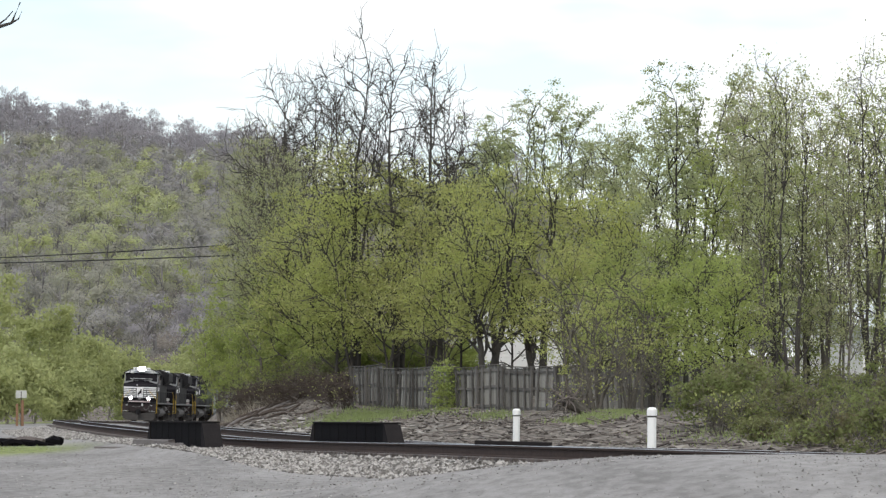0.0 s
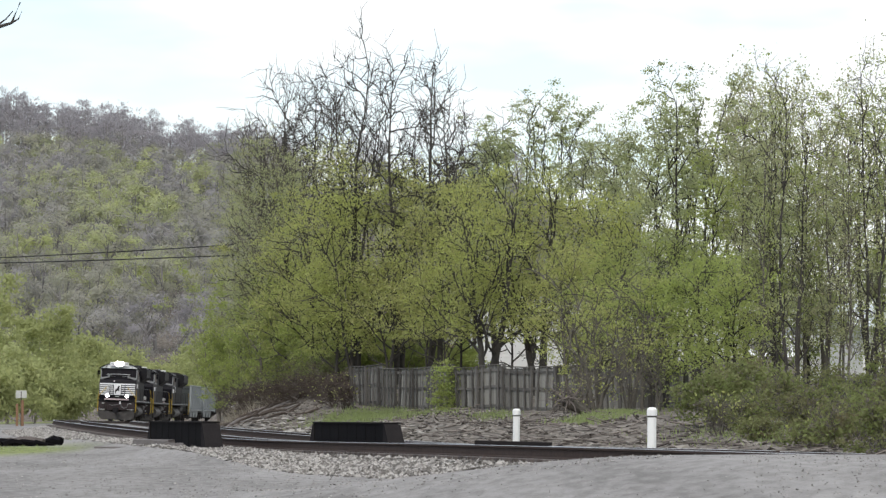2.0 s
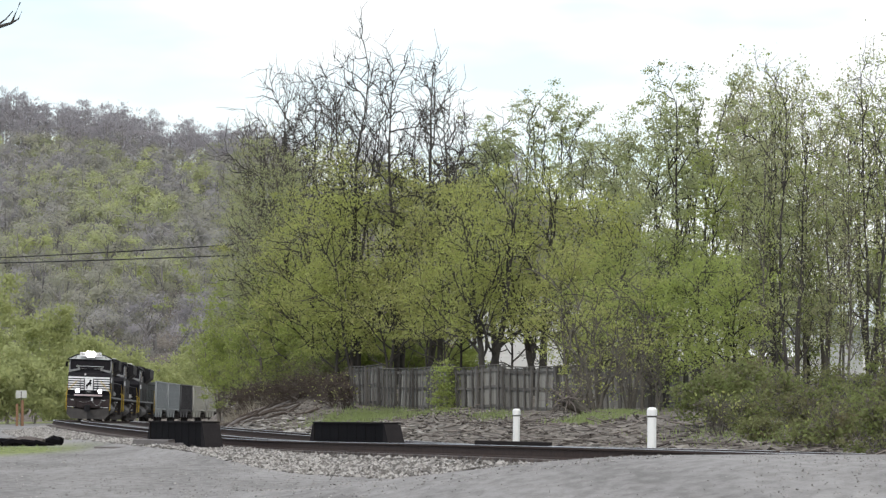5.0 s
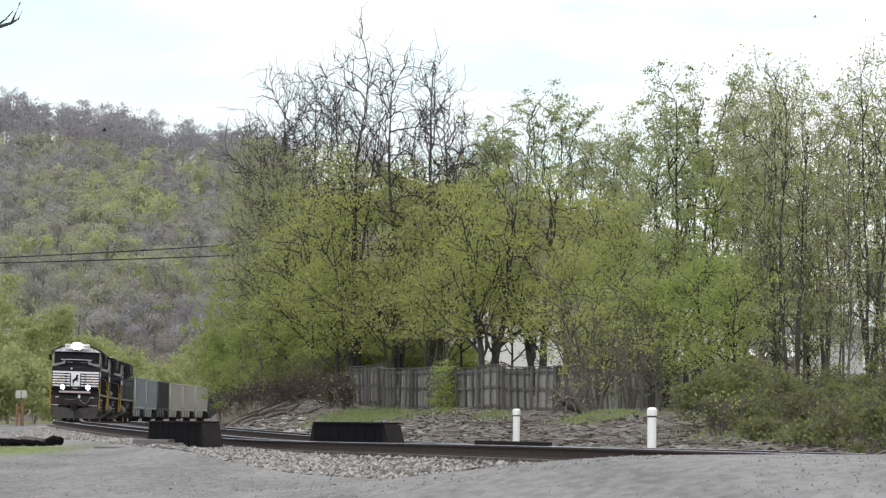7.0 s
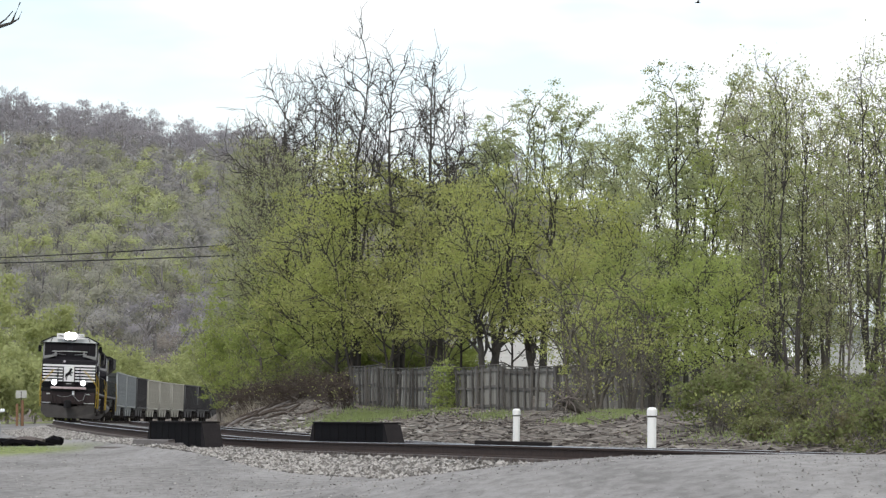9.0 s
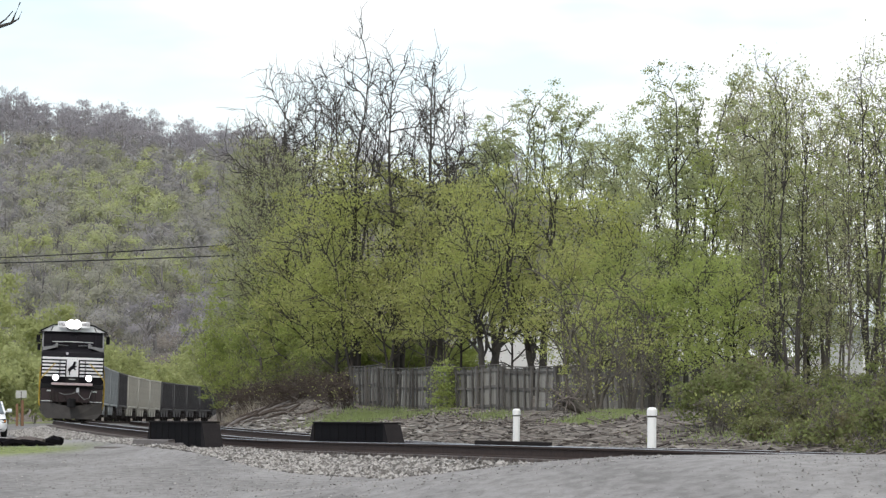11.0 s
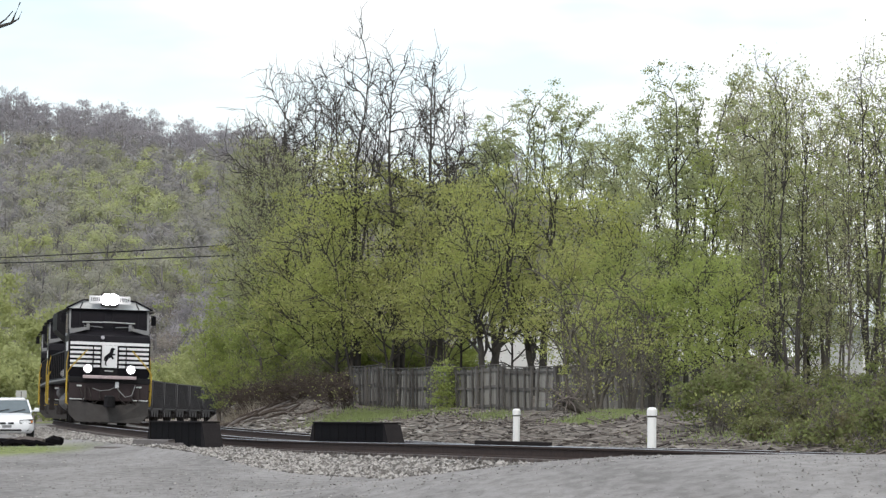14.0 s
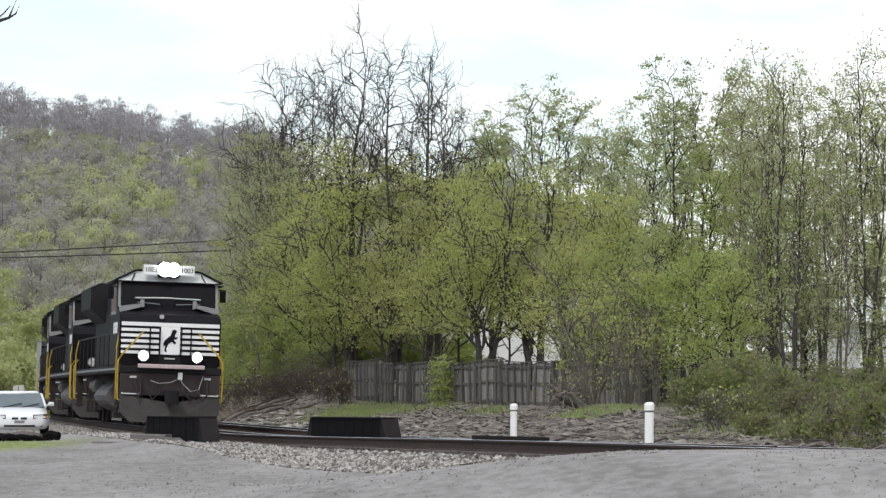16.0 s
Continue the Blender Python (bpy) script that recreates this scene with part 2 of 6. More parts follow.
# ---- the track's line: s is metres back along it from near the crossing ----
_g = np.arange(-120.0, 800.0, 0.5)
_c = np.clip(_g, -60, 318) / 100
_k = np.where(_g < 318, (-0.704 - 0.202 * _c + 0.09 * _c ** 2) / 1000, 0.0)
_h = np.cumsum(_k) * 0.5
_i0 = int(np.argmin(np.abs(_g)))
_h = _h - _h[_i0] + 0.184
_x, _y = np.cumsum(-np.sin(_h)) * 0.5, np.cumsum(np.cos(_h)) * 0.5
_x, _y = _x - _x[_i0] - 6.05, _y - _y[_i0] + 94.5
RAIL_Y = [-60, 45, 60, 75, 89, 104, 126, 152, 200, 270, 320, 420, 900]
RAIL_Z = [0.05, 0.05, 0.02, -0.05, -0.06, 0.03, 0.14, 0.25, 0.32, 0.2, 0.07, 0.0, 0.0]
_zz = np.interp(_y, RAIL_Y, RAIL_Z)
_zz = np.convolve(np.pad(_zz, 20, mode="edge"), np.ones(41) / 41, "valid")
BANK = 0.032


def track(s, n=0.0, up=0.0):
    """The place n metres to the far side of the track's middle at s, up above rail level, and the track's heading."""
    x, y, z, h = (np.interp(s, _g, a) for a in (_x, _y, _zz, _h))
    return Vector((x + n * math.cos(h), y + n * math.sin(h), z + up - n * BANK)), float(h)


def track_x(y):
    return np.interp(y, _y, _x)


def track_z(y):
    return np.interp(y, _y, _zz)


# ---- ground ----
def step(a, b, v):
    t = np.clip((v - a) / (b - a), 0, 1)
    return t * t * (3 - 2 * t)


def wave(x, y, seed):
    r = np.random.RandomState(seed)
    out = 0
    for k in range(7):
        f = 0.35 * 1.7 ** k
        a = r.uniform(0, 6.28, 3)
        out = out + np.sin(f * (x * math.cos(a[0]) + y * math.sin(a[0]) * 0.6) + a[1]) * np.sin(f * 0.8 * (y * 0.5 * math.cos(a[2]) - x * math.sin(a[2])) + a[0]) / 1.5 ** k
    return out / 2.2


def hill_height(x, y):
    far = np.clip((y - 470) / 530, 0, 1.6)
    crest = 76 - 0.11 * (x + 125) + 1.2 * np.sin(x * 0.045 + 1) + 0.8 * np.sin(x * 0.13)
    crest = np.clip(crest, 30, 110) * (1 - 0.8 * step(0.03, 0.085, x / np.maximum(y, 1)))
    return crest * np.where(far < 1, far ** 0.85, 1 - 0.35 * (far - 1))


def ground_height(x, y):
    x, y = np.asarray(x, float), np.asarray(y, float)
    n, zr = x - track_x(y), track_z(y)
    plain = np.interp(y, [-40, 0, 30, 48, 75, 100, 130, 200, 300], [-1.15, -1.12, -0.8, -0.56, -0.34, -0.26, -0.27, -0.15, -0.1])
    near = np.where(n > -4.2, zr - 0.27 + (plain - zr + 0.27) * step(1.2, 3.0, -n), plain)
    ramp = (1 - step(39, 51, y)) * step(-9.5, -2.5, n) * step(5, 30, y)
    near = near * (1 - ramp) + (zr + 0.03) * ramp
    rise = np.interp(y, [0, 45, 62, 100, 140, 170, 300], [0.0, 0.0, 0.3, 0.8, 0.9, 2.1, 1.9])
    toe = np.interp(y, [100, 148, 178, 330, 400], [4.2, 5.5, 8.2, 8.2, 5.0])
    run = np.interp(y, [100, 148, 178, 400], [10.0, 8.0, 4.5, 4.5])
    far = zr - 0.27 - 0.3 * step(1.75, 3.4, n) + rise * (0.3 * step(toe - 0.6, toe + 1.3, n) + 1.05 * np.clip((n - toe) / run, 0, 1) + 0.02 * np.clip(n - 14, 0, 60))
    near = near + 0.14 * step(1.4, 2.0, -n) * (1 - step(3.2, 4.6, -n)) * step(62, 74, y) * (1 - step(98, 112, y))
    z = np.where(n < 0, near, far)
    rough = np.where(n > 3.2, 0.17 * step(3.2, 5, n) * step(50, 66, y), 0.022 * step(3.2, 6, -n))
    z = z + rough * wave(x * 1.6, y * 0.9, 3) + 0.012 * wave(x * 6, y * 3, 9) * step(2.4, 3.2, np.abs(n))
    return z + hill_height(x, y) * (y > 470)


def build_ground():
    xs = np.concatenate([np.linspace(-420, -60, 19)[:-1], np.linspace(-60, -34, 20)[:-1], np.linspace(-34, 22, 175)[:-1], np.linspace(22, 60, 26)[:-1], np.linspace(60, 420, 19)])
    ys = np.concatenate([np.linspace(-60, 34, 24)[:-1], np.linspace(34, 130, 201)[:-1], np.linspace(130, 230, 91)[:-1], np.linspace(230, 470, 60)[:-1], np.linspace(470, 1320, 60)])
    gx, gy = np.meshgrid(xs, ys)
    gz = ground_height(gx, gy)
    nx, ny = len(xs), len(ys)
    verts = np.stack([gx, gy, gz], -1).reshape(-1, 3).tolist()
    faces = [(j * nx + i, j * nx + i + 1, (j + 1) * nx + i + 1, (j + 1) * nx + i) for j in range(ny - 1) for i in range(nx - 1)]
    me = mesh_of("ground", verts, faces, [M_GROUND], smooth=True)
    n = gx - track_x(gy)
    w = wave(gx * 0.9, gy * 0.7, 21)
    litter = np.where(n > 0, step(4.0, 6.5, n + w), 0) + np.where(n < 0, step(7.5, 12, -n + 1.2 * w) * step(108, 130, gy), 0)
    litter = litter * np.where(n > 0, step(48, 60, gy), 1) + step(415, 450, gy)
    patch = np.exp(-(((n - 9.6) / 1.5) ** 2 + ((gy - 137) / 6) ** 2)) * 2.4 + np.exp(-(((gx + 10.6) / 2.0) ** 2 + ((gy - 83) / 11) ** 2)) * 2.0
    patch2 = np.exp(-(((gx - 4.9) / 0.9) ** 2 + ((gy - 108) / 3) ** 2)) * 1.2
    grass = np.clip(patch + patch2 - 0.45 + 0.25 * w, 0, 1) + np.where(n < -9, step(130, 160, gy), 0) * 0.8 * (1 - step(395, 435, gy))
    col = np.zeros((nx * ny, 4))
    col[:, 0], col[:, 1], col[:, 3] = np.clip(litter, 0, 1).ravel(), np.clip(grass, 0, 1).ravel(), 1
    at = me.color_attributes.new("lay", "FLOAT_COLOR", "POINT")
    at.data.foreach_set("color", col.ravel())
    return tagged(new("ground", me), "grey gravel ground with leaf litter and grass", "ground", kind="structure")


ground = build_ground()


def rail_line(name, n, s0, s1, label, rise=0.0):
    """One rail with foot, web and head along the track's line."""
    shape = [(-0.075, -0.186), (0.075, -0.186), (0.075, -0.172), (0.012, -0.155), (0.01, -0.045), (0.036, -0.036), (0.036, -0.006), (0.026, 0), (-0.026, 0), (-0.036, -0.006), (-0.036, -0.036), (-0.01, -0.045), (-0.012, -0.155), (-0.075, -0.172)]
    ss = np.arange(s0, s1, 3.0)
    verts, faces, k = [], [], len(shape)
    for s in ss:
        p, h = track(s, n, rise)
        for a, b in shape:
            verts.append((p.x + a * math.cos(h), p.y + a * math.sin(h), p.z + b))
    for i in range(len(ss) - 1):
        for j in range(k):
            faces.append((i * k + j, i * k + (j + 1) % k, (i + 1) * k + (j + 1) % k, (i + 1) * k + j))
    faces += [tuple(range(k)), tuple(range((len(ss) - 1) * k, len(ss) * k))[::-1]]
    me = mesh_of(name, verts, faces, [M_RAIL, M_RAILTOP])
    for f in me.polygons:
        if f.index < len(ss) * k - k and f.index % k in (6, 7, 8):
            f.material_index = 1
    return tagged(new(name, me), label, "rail", group="rails of the main track", kind="structure")


rail_line("rail", -0.7525, -100, 700, "rust-brown steel rail with polished head on ballast")
rail_line("rail", 0.7525, -100, 700, "rust-brown steel rail with polished head on ballast")
SIDE_N = 4.35
rail_line("rail", SIDE_N - 0.75, -40, 420, "dull rust-brown rail of the second track", 0.05)
rail_line("rail", SIDE_N + 0.75, -40, 420, "dull rust-brown rail of the second track", 0.05)

# ---- railway: ties, ballast, girders ----
def build_ties():
    track_thing = thing("track_bed", "dark timber ties of the main railway track", "railway track", kind="structure")
    bm = boxed(-1.3, 1.3, -0.115, 0.115, -0.18, 0, bevel=0.015)
    me = finish(bm, "tie", M_TIE)
    for i in range(230):
        p, h = track(-46 + i * 0.52, 0, -0.192)
        ob = new("tie", me)
        ob.parent = track_thing
        ob.matrix_basis = pose(p.x, p.y, p.z, 0, math.degrees(BANK), math.degrees(h) + random.uniform(-0.6, 0.6))


def stones(name, points, sizes, mat, label, category, seed=5, flat=0.75):
    """Angular stones, one joined mesh of loose pieces."""
    r = np.random.RandomState(seed)
    base = np.array([(1, 0, 0), (0, 1, 0), (-1, 0, 0), (0, -1, 0), (0, 0, 1), (0, 0, -1)], float)
    tri = np.array([(0, 1, 4), (1, 2, 4), (2, 3, 4), (3, 0, 4), (1, 0, 5), (2, 1, 5), (3, 2, 5), (0, 3, 5)])
    k = len(points)
    v = base[None] * (0.5 + 0.4 * r.rand(k, 6, 1)) + r.normal(0, 0.22, (k, 6, 3))
    a = r.uniform(0, 6.28, k)
    c, s = np.cos(a)[:, None], np.sin(a)[:, None]
    v = np.stack([v[..., 0] * c - v[..., 1] * s, v[..., 0] * s + v[..., 1] * c, v[..., 2] * flat], -1) * np.asarray(sizes)[:, None, None] + np.asarray(points)[:, None]
    f = (tri[None] + (np.arange(k) * 6)[:, None, None]).reshape(-1, 3)
    return tagged(new(name, mesh_of(name, v.reshape(-1, 3).tolist(), f.tolist(), [mat])), label, category, kind="stuff")


def on_ground(xs, ys, up=0.0):
    return np.stack([xs, ys, ground_height(xs, ys) + up], -1)


def build_ballast():
    r = np.random.RandomState(2)
    k = 40000
    y = 45 + 130 * r.rand(k) ** 1.9
    n = r.uniform(-3.3, 2.4, k)
    n = np.where((n > -0.7) & (r.rand(k) < 0.5), r.uniform(-3.4, -0.9, k), n)
    keep = (np.abs(np.abs(n) - 0.75) > 0.13) & ((n < -0.7) | (y > 60)) & (y > 46.5 + 7 * (-1.3 - np.minimum(n, -1.3)) + r.normal(0, 0.8, k))
    y, n = y[keep], n[keep]
    pts = on_ground(track_x(y) + n, y, 0.01)
    pts[:, 2] += np.where(np.abs(n) < 1.5, r.uniform(0.0, 0.05, len(y)), 0)
    stones("ballast", pts, r.uniform(0.035, 0.075, len(y)), M_BALLAST, "pale grey crushed-stone ballast along the track", "ballast")
    y = 38 + 80 * r.rand(11000) ** 1.4
    x = track_x(y) - 3.0 - 14 * r.rand(11000) ** 1.2
    stones("gravel", on_ground(x, y, 0.004), r.uniform(0.006, 0.02, 11000) * np.where(r.rand(11000) > 0.985, 2.2, 1), M_BALLAST, "loose grey gravel on the dirt road", "gravel", 8)
    y = r.uniform(25, 40, 2600)
    x = np.where(r.rand(2600) < 0.35, y * r.uniform(0.085, 0.135, 2600), y * r.uniform(-0.13, 0.13, 2600))
    keep = np.abs(x - track_x(y)) > 1.2
    stones("gravel", on_ground(x[keep], y[keep], 0.005), (r.uniform(0.004, 0.011, 2600) * np.where(r.rand(2600) > 0.95, 2.0, 1))[keep], M_BALLAST, "pale crushed stone beside the crossing", "gravel", 11)


def girder(n, s0, s1, top, label):
    """A riveted plate girder: webs, stiffeners, flanges and sloping ends."""
    a, _ = track(s0, n)
    b, _ = track(s1, n)
    d = b - a
    length, h = math.hypot(d.x, d.y), math.atan2(-d.x, d.y)
    g = thing("plate_girder", label, "bridge girder", pose(a.x, a.y, 0, 0, 0, math.degrees(h)), group="girders of the small bridge")
    zt, zb = top, -0.75
    bm = bmesh.new()
    box(bm, -0.165, 0.165, 0.16, length - 0.16, zb, zt - 0.03)
    part("web", bm, M_GIRDER, g)
    part("top_flange", boxed(-0.2, 0.2, 0.0, length, zt - 0.035, zt, bevel=0.008), M_GIRDER_TOP, g, "dusty dark steel top flange")
    part("bottom_flange", boxed(-0.2, 0.2, -0.3, length + 0.3, zb - 0.03, zb + 0.02), M_GIRDER, g)
    for y0, y1, yb in ((0.0, 0.16, -1.3), (length, length - 0.16, length + 1.2)):
        bm = bmesh.new()
        prism(bm, [(y0, zt - 0.04), (y1, zt - 0.04), (y1, zb + 0.02), (yb, zb + 0.02)], 0, -0.19, 0.19)
        part("end_plate", bm, M_GIRDER_TOP, g)
    k = int(length / 1.3)
    me = finish(boxed(-0.172, 0.172, -0.02, 0.02, zb + 0.02, zt - 0.04), "stiffener", M_GIRDER)
    for i in range(1, k):
        part("stiffener", me, None, g).matrix_basis = pose(0, length * i / k, 0)
    return g


build_ties()
build_ballast()
girder(-2.42, -18.0, -7.6, 0.4, "weathered black steel plate girder beside the track")
girder(2.3, -14.0, -3.2, 0.37, "long black steel plate girder between the tracks")


# ---- posts, sign, timbers ----
def marker_post(x, y, top, r):
    z = float(ground_height(x, y))
    m = thing("marker_post", "white plastic pipe marker post with domed cap", "marker post", pose(x, y, z, 1, 0.5, 0), group="white posts beside the track")
    part("pipe", lathe(bmesh.new(), [(-0.3, r), (top - z - 0.13, r)], (0, 0, 0), (0, 0, 1)), M_WHITE_PIPE, m, smooth=False)
    c = top - z - 0.13
    part("cap", lathe(bmesh.new(), [(c - 0.02, r * 1.1), (c, r * 1.14), (c + 0.08, r * 1.14), (c + 0.11, r * 1.0), (c + 0.13, r * 0.6)], (0, 0, 0), (0, 0, 1)), M_WHITE_PIPE, m, "white domed cap")
    part("seam", lathe(bmesh.new(), [(c - 0.05, r * 1.03), (c - 0.035, r * 1.06), (c - 0.022, r * 1.03)], (0, 0, 0), (0, 0, 1)), M_FENCE_RAIL, m, "dark seam below the cap")


marker_post(1.73, 83.5, 0.69, 0.082)
marker_post(3.78, 64.0, 0.67, 0.082)

M_SIGN = material("dull_white_sign", (0.5, 0.5, 0.46), (0.38, 0.38, 0.35), rough=0.6)
M_STAKE = material("orange_brown_stake", (0.27, 0.15, 0.085), (0.16, 0.09, 0.055), rough=0.9)


def track_sign():
    x, y = -28.7, 240.0
    z = float(ground_height(x, y))
    s = thing("track_sign", "small blank white sign on a thin post", "sign", pose(x, y, z))
    part("post", rod(bmesh.new(), [(0, 0, -0.3), (0, 0, 2.35)], 0.04), M_RAIL, s)
    part("panel", boxed(-0.37, 0.37, -0.03, -0.005, 1.9, 2.42, bevel=0.01), M_SIGN, s, "dull white sign panel")
    for dx, top in ((-0.1, 1.5), (0.27, 1.75)):
        k = thing("wooden_stake", "orange-brown wooden stake beside a sign", "stake", pose(x + dx, y - 1.5, z), group="stakes by the sign")
        part("stake", boxed(-0.08, 0.08, -0.05, 0.05, -0.3, top, bevel=0.01), M_STAKE, k)


track_sign()


def old_tie(x, y, length, turn, size=(0.12, 0.11), label="grey weathered timber lying on the gravel"):
    z = float(ground_height(x, y))
    bm = boxed(-length / 2, length / 2, -size[0], size[0], 0, size[1] * 2, bevel=0.025)
    for v in bm.verts:
        v.co += Vector((random.uniform(-0.04, 0.04), random.uniform(-0.02, 0.02), random.uniform(-0.012, 0.012)))
    ob = tagged(new("old_tie", finish(bm, "old_tie", M_TIMBER)), label, "timber", "old timbers by the track")
    ob.matrix_basis = pose(x, y, z - 0.02, 0, 0, turn)


old_tie(-6.75, 82.5, 2.4, -66, (0.1, 0.08))
old_tie(-5.9, 80.0, 1.2, -50, (0.09, 0.06))
old_tie(-7.6, 83.0, 1.2, -15, (0.1, 0.02), "thin dark plank lying flat on gravel")

for dz in (0.0, 0.19, 0.38):
    tie = tagged(new("old_tie", finish(boxed(-0.78, 0.78, -0.12, 0.12, 0, 0.19, bevel=0.02), "old_tie", M_GIRDER_TOP)), "dark old tie stacked beside the second track", "timber", "stacked dark ties")
    tie.matrix_basis = pose(1.42, 71.5, float(ground_height(1.42, 71.5)) - 0.01 + dz, 0, 1.5, -8)


def fallen_branch(x, y, length, turn):
    bm = bmesh.new()
    z = 0.02
    rod(bm, [(-length / 2, 0, z), (-length * 0.1, 0.06, z + 0.03), (length * 0.2, -0.02, z + 0.01), (length / 2, 0.1, z)], 0.022, 6, 0.01)
    rod(bm, [(-length * 0.1, 0.06, z + 0.03), (length * 0.1, 0.3, z + 0.06)], 0.014, 5, 0.006)
    ob = tagged(new("fallen_branch", finish(bm, "fallen_branch", M_BARK_DARK)), "short dark fallen branch on the gravel road", "branch", "fallen branches on the road")
    ob.matrix_basis = pose(x, y, float(ground_height(x, y)), 0, 0, turn)


fallen_branch(0.53, 52.5, 0.45, 4)
fallen_branch(-1.4, 50.0, 0.3, 40)


def debris_heap():
    h = thing("debris_heap", "low heap of dark old rubber and timber strips", "debris", pose(-11.1, 93.0, float(ground_height(-11.1, 93.0))))
    r = random.Random(4)
    for i in range(16):
        bm = bmesh.new()
        p = Vector((r.uniform(-1.3, 0.9), r.uniform(-1, 1), r.uniform(0.0, 0.1)))
        d = Vector((r.uniform(0.4, 1.0), r.uniform(-0.5, 0.5), r.uniform(-0.05, 0.05)))
        rod(bm, [p - d * 0.5, p + Vector((0, 0, 0.07)), p + d * 0.5], r.uniform(0.06, 0.14), 6)
        part("strip", bm, M_GIRDER if i % 3 else M_TIE, h)


debris_heap()


# ---- fence ----
def fence_run(points, tops):
    """Board panels between the given corners; a panel is about 2.4 m."""
    board = finish(boxed(-0.066, 0.066, 0.02, 0.045, 0.0, 1.83), "board", M_FENCE)
    board2 = finish(boxed(-0.066, 0.066, 0.02, 0.045, 0.02, 1.78), "board", M_FENCE)
    r = random.Random(12)
    for (x0, y0), (x1, y1), t0, t1 in zip(points, points[1:], tops, tops[1:]):
        total = math.hypot(x1 - x0, y1 - y0)
        k = max(1, round(total / 2.44))
        w, turn = total / k, math.degrees(math.atan2(y1 - y0, x1 - x0))
        for i in range(k):
            f = i / k
            x, y, top = x0 + (x1 - x0) * f, y0 + (y1 - y0) * f, t0 + (t1 - t0) * (f + 0.5 / k)
            p = thing("fence_panel", "leaning weathered grey wooden board fence panel" if i % 3 == 1 else "weathered grey wooden board fence panel", "fence", pose(x, y, top - 1.83 + r.uniform(-0.1, 0.06), r.uniform(-3, 5), r.uniform(-1.8, 1.8), turn), group="panels of the board fence")
            nb = int(w / 0.14)
            for j in range(nb):
                if r.random() < 0.03:
                    continue
                part("board", board if r.random() < 0.6 else board2, None, p).matrix_basis = pose((j + 0.5) * w / nb, r.uniform(-0.006, 0.006), r.uniform(-0.05, 0.04), 0, r.uniform(-0.8, 0.8), 0)
            for z in (0.28, 1.0, 1.62):
                part("fence_rail", boxed(0, w, -0.025, 0.018, z, z + 0.09), M_FENCE_RAIL, p)
            part("cap_rail", boxed(-0.02, w + 0.02, -0.04, 0.06, 1.84, 1.875), M_FENCE_RAIL, p)
            part("post", boxed(-0.055, 0.055, -0.115, -0.028, -0.6, 1.86), M_FENCE_RAIL, p)
            for j in range(3):
                q = (j + 0.7 + r.uniform(-0.12, 0.12)) * w / 3.4
                part("batten", boxed(q - 0.045, q + 0.045, -0.07, -0.028, r.uniform(0, 0.15), 1.8), M_FENCE_RAIL, p)


fence_run([(-3.8, 150), (-1.9, 143.5), (0.35, 136.5)], [2.68, 2.42, 2.4])
fence_run([(0.4, 136.2), (4.25, 128), (8.45, 122)], [2.4, 2.28, 2.22])
fence_run([(11.5, 104), (15.5, 99)], [1.75, 1.6])


# ---- houses behind the fence ----
M_SIDING = material("white_lap_siding", (0.78, 0.78, 0.76), (0.68, 0.68, 0.66), rough=0.6, stretch=(0.3, 0.3, 6), spread=0.8)
M_ROOF = material("grey_shingle_roof", (0.2, 0.19, 0.19), (0.11, 0.1, 0.1), rough=0.95)
M_ROOF_BROWN = material("brown_shingle_roof", (0.22, 0.155, 0.115), (0.13, 0.09, 0.065), rough=0.95)
M_GLASS = material("window_glass", (0.05, 0.06, 0.07), (0.03, 0.035, 0.04), rough=0.08, bump=0, spec=0.8)
M_METAL_ROOF = material("pale_metal_roof", (0.62, 0.66, 0.68), (0.5, 0.54, 0.56), rough=0.5, stretch=(4, 0.3, 1))


def house(x, y, w, d, eave, ridge, turn, wall, roof, label, windows=True):
    g = float(ground_height(x, y))
    h = thing("house", label, "house", pose(x, y, g - 0.2, 0, 0, turn), group="houses behind the fence")
    bm = bmesh.new()
    prism(bm, [(-d / 2, 0), (d / 2, 0), (d / 2, eave), (0, ridge), (-d / 2, eave)], 0, -w / 2, w / 2)
    part("wall", bm, wall, h)
    for s in (-1, 1):
        bm = bmesh.new()
        prism(bm, [(s * (d / 2 + 0.35), eave - 0.2), (0, ridge + 0.05), (0, ridge + 0.2), (s * (d / 2 + 0.4), eave - 0.06)], 0, -w / 2 - 0.35, w / 2 + 0.35)
        part("roof", bm, roof, h)
    k = max(2, int(w / 2.8))
    for i in range(k if windows else 0):
        q = -w / 2 + w * (i + 0.5) / k
        wd = part("window", boxed(q - 0.5, q + 0.5, -d / 2 - 0.05, -d / 2 + 0.02, 1.0, 2.3, bevel=0.02), M_SIDING, h)
        part("pane", boxed(q - 0.42, q + 0.42, -d / 2 - 0.058, -d / 2 - 0.03, 1.08, 2.22), M_GLASS, wd)
    for i in range(int(eave / 0.24)):
        part("siding_board", boxed(-w / 2 - 0.012, w / 2 + 0.012, -d / 2 - 0.02, -d / 2 - 0.003, i * 0.24 + 0.02, i * 0.24 + 0.235), wall, h)


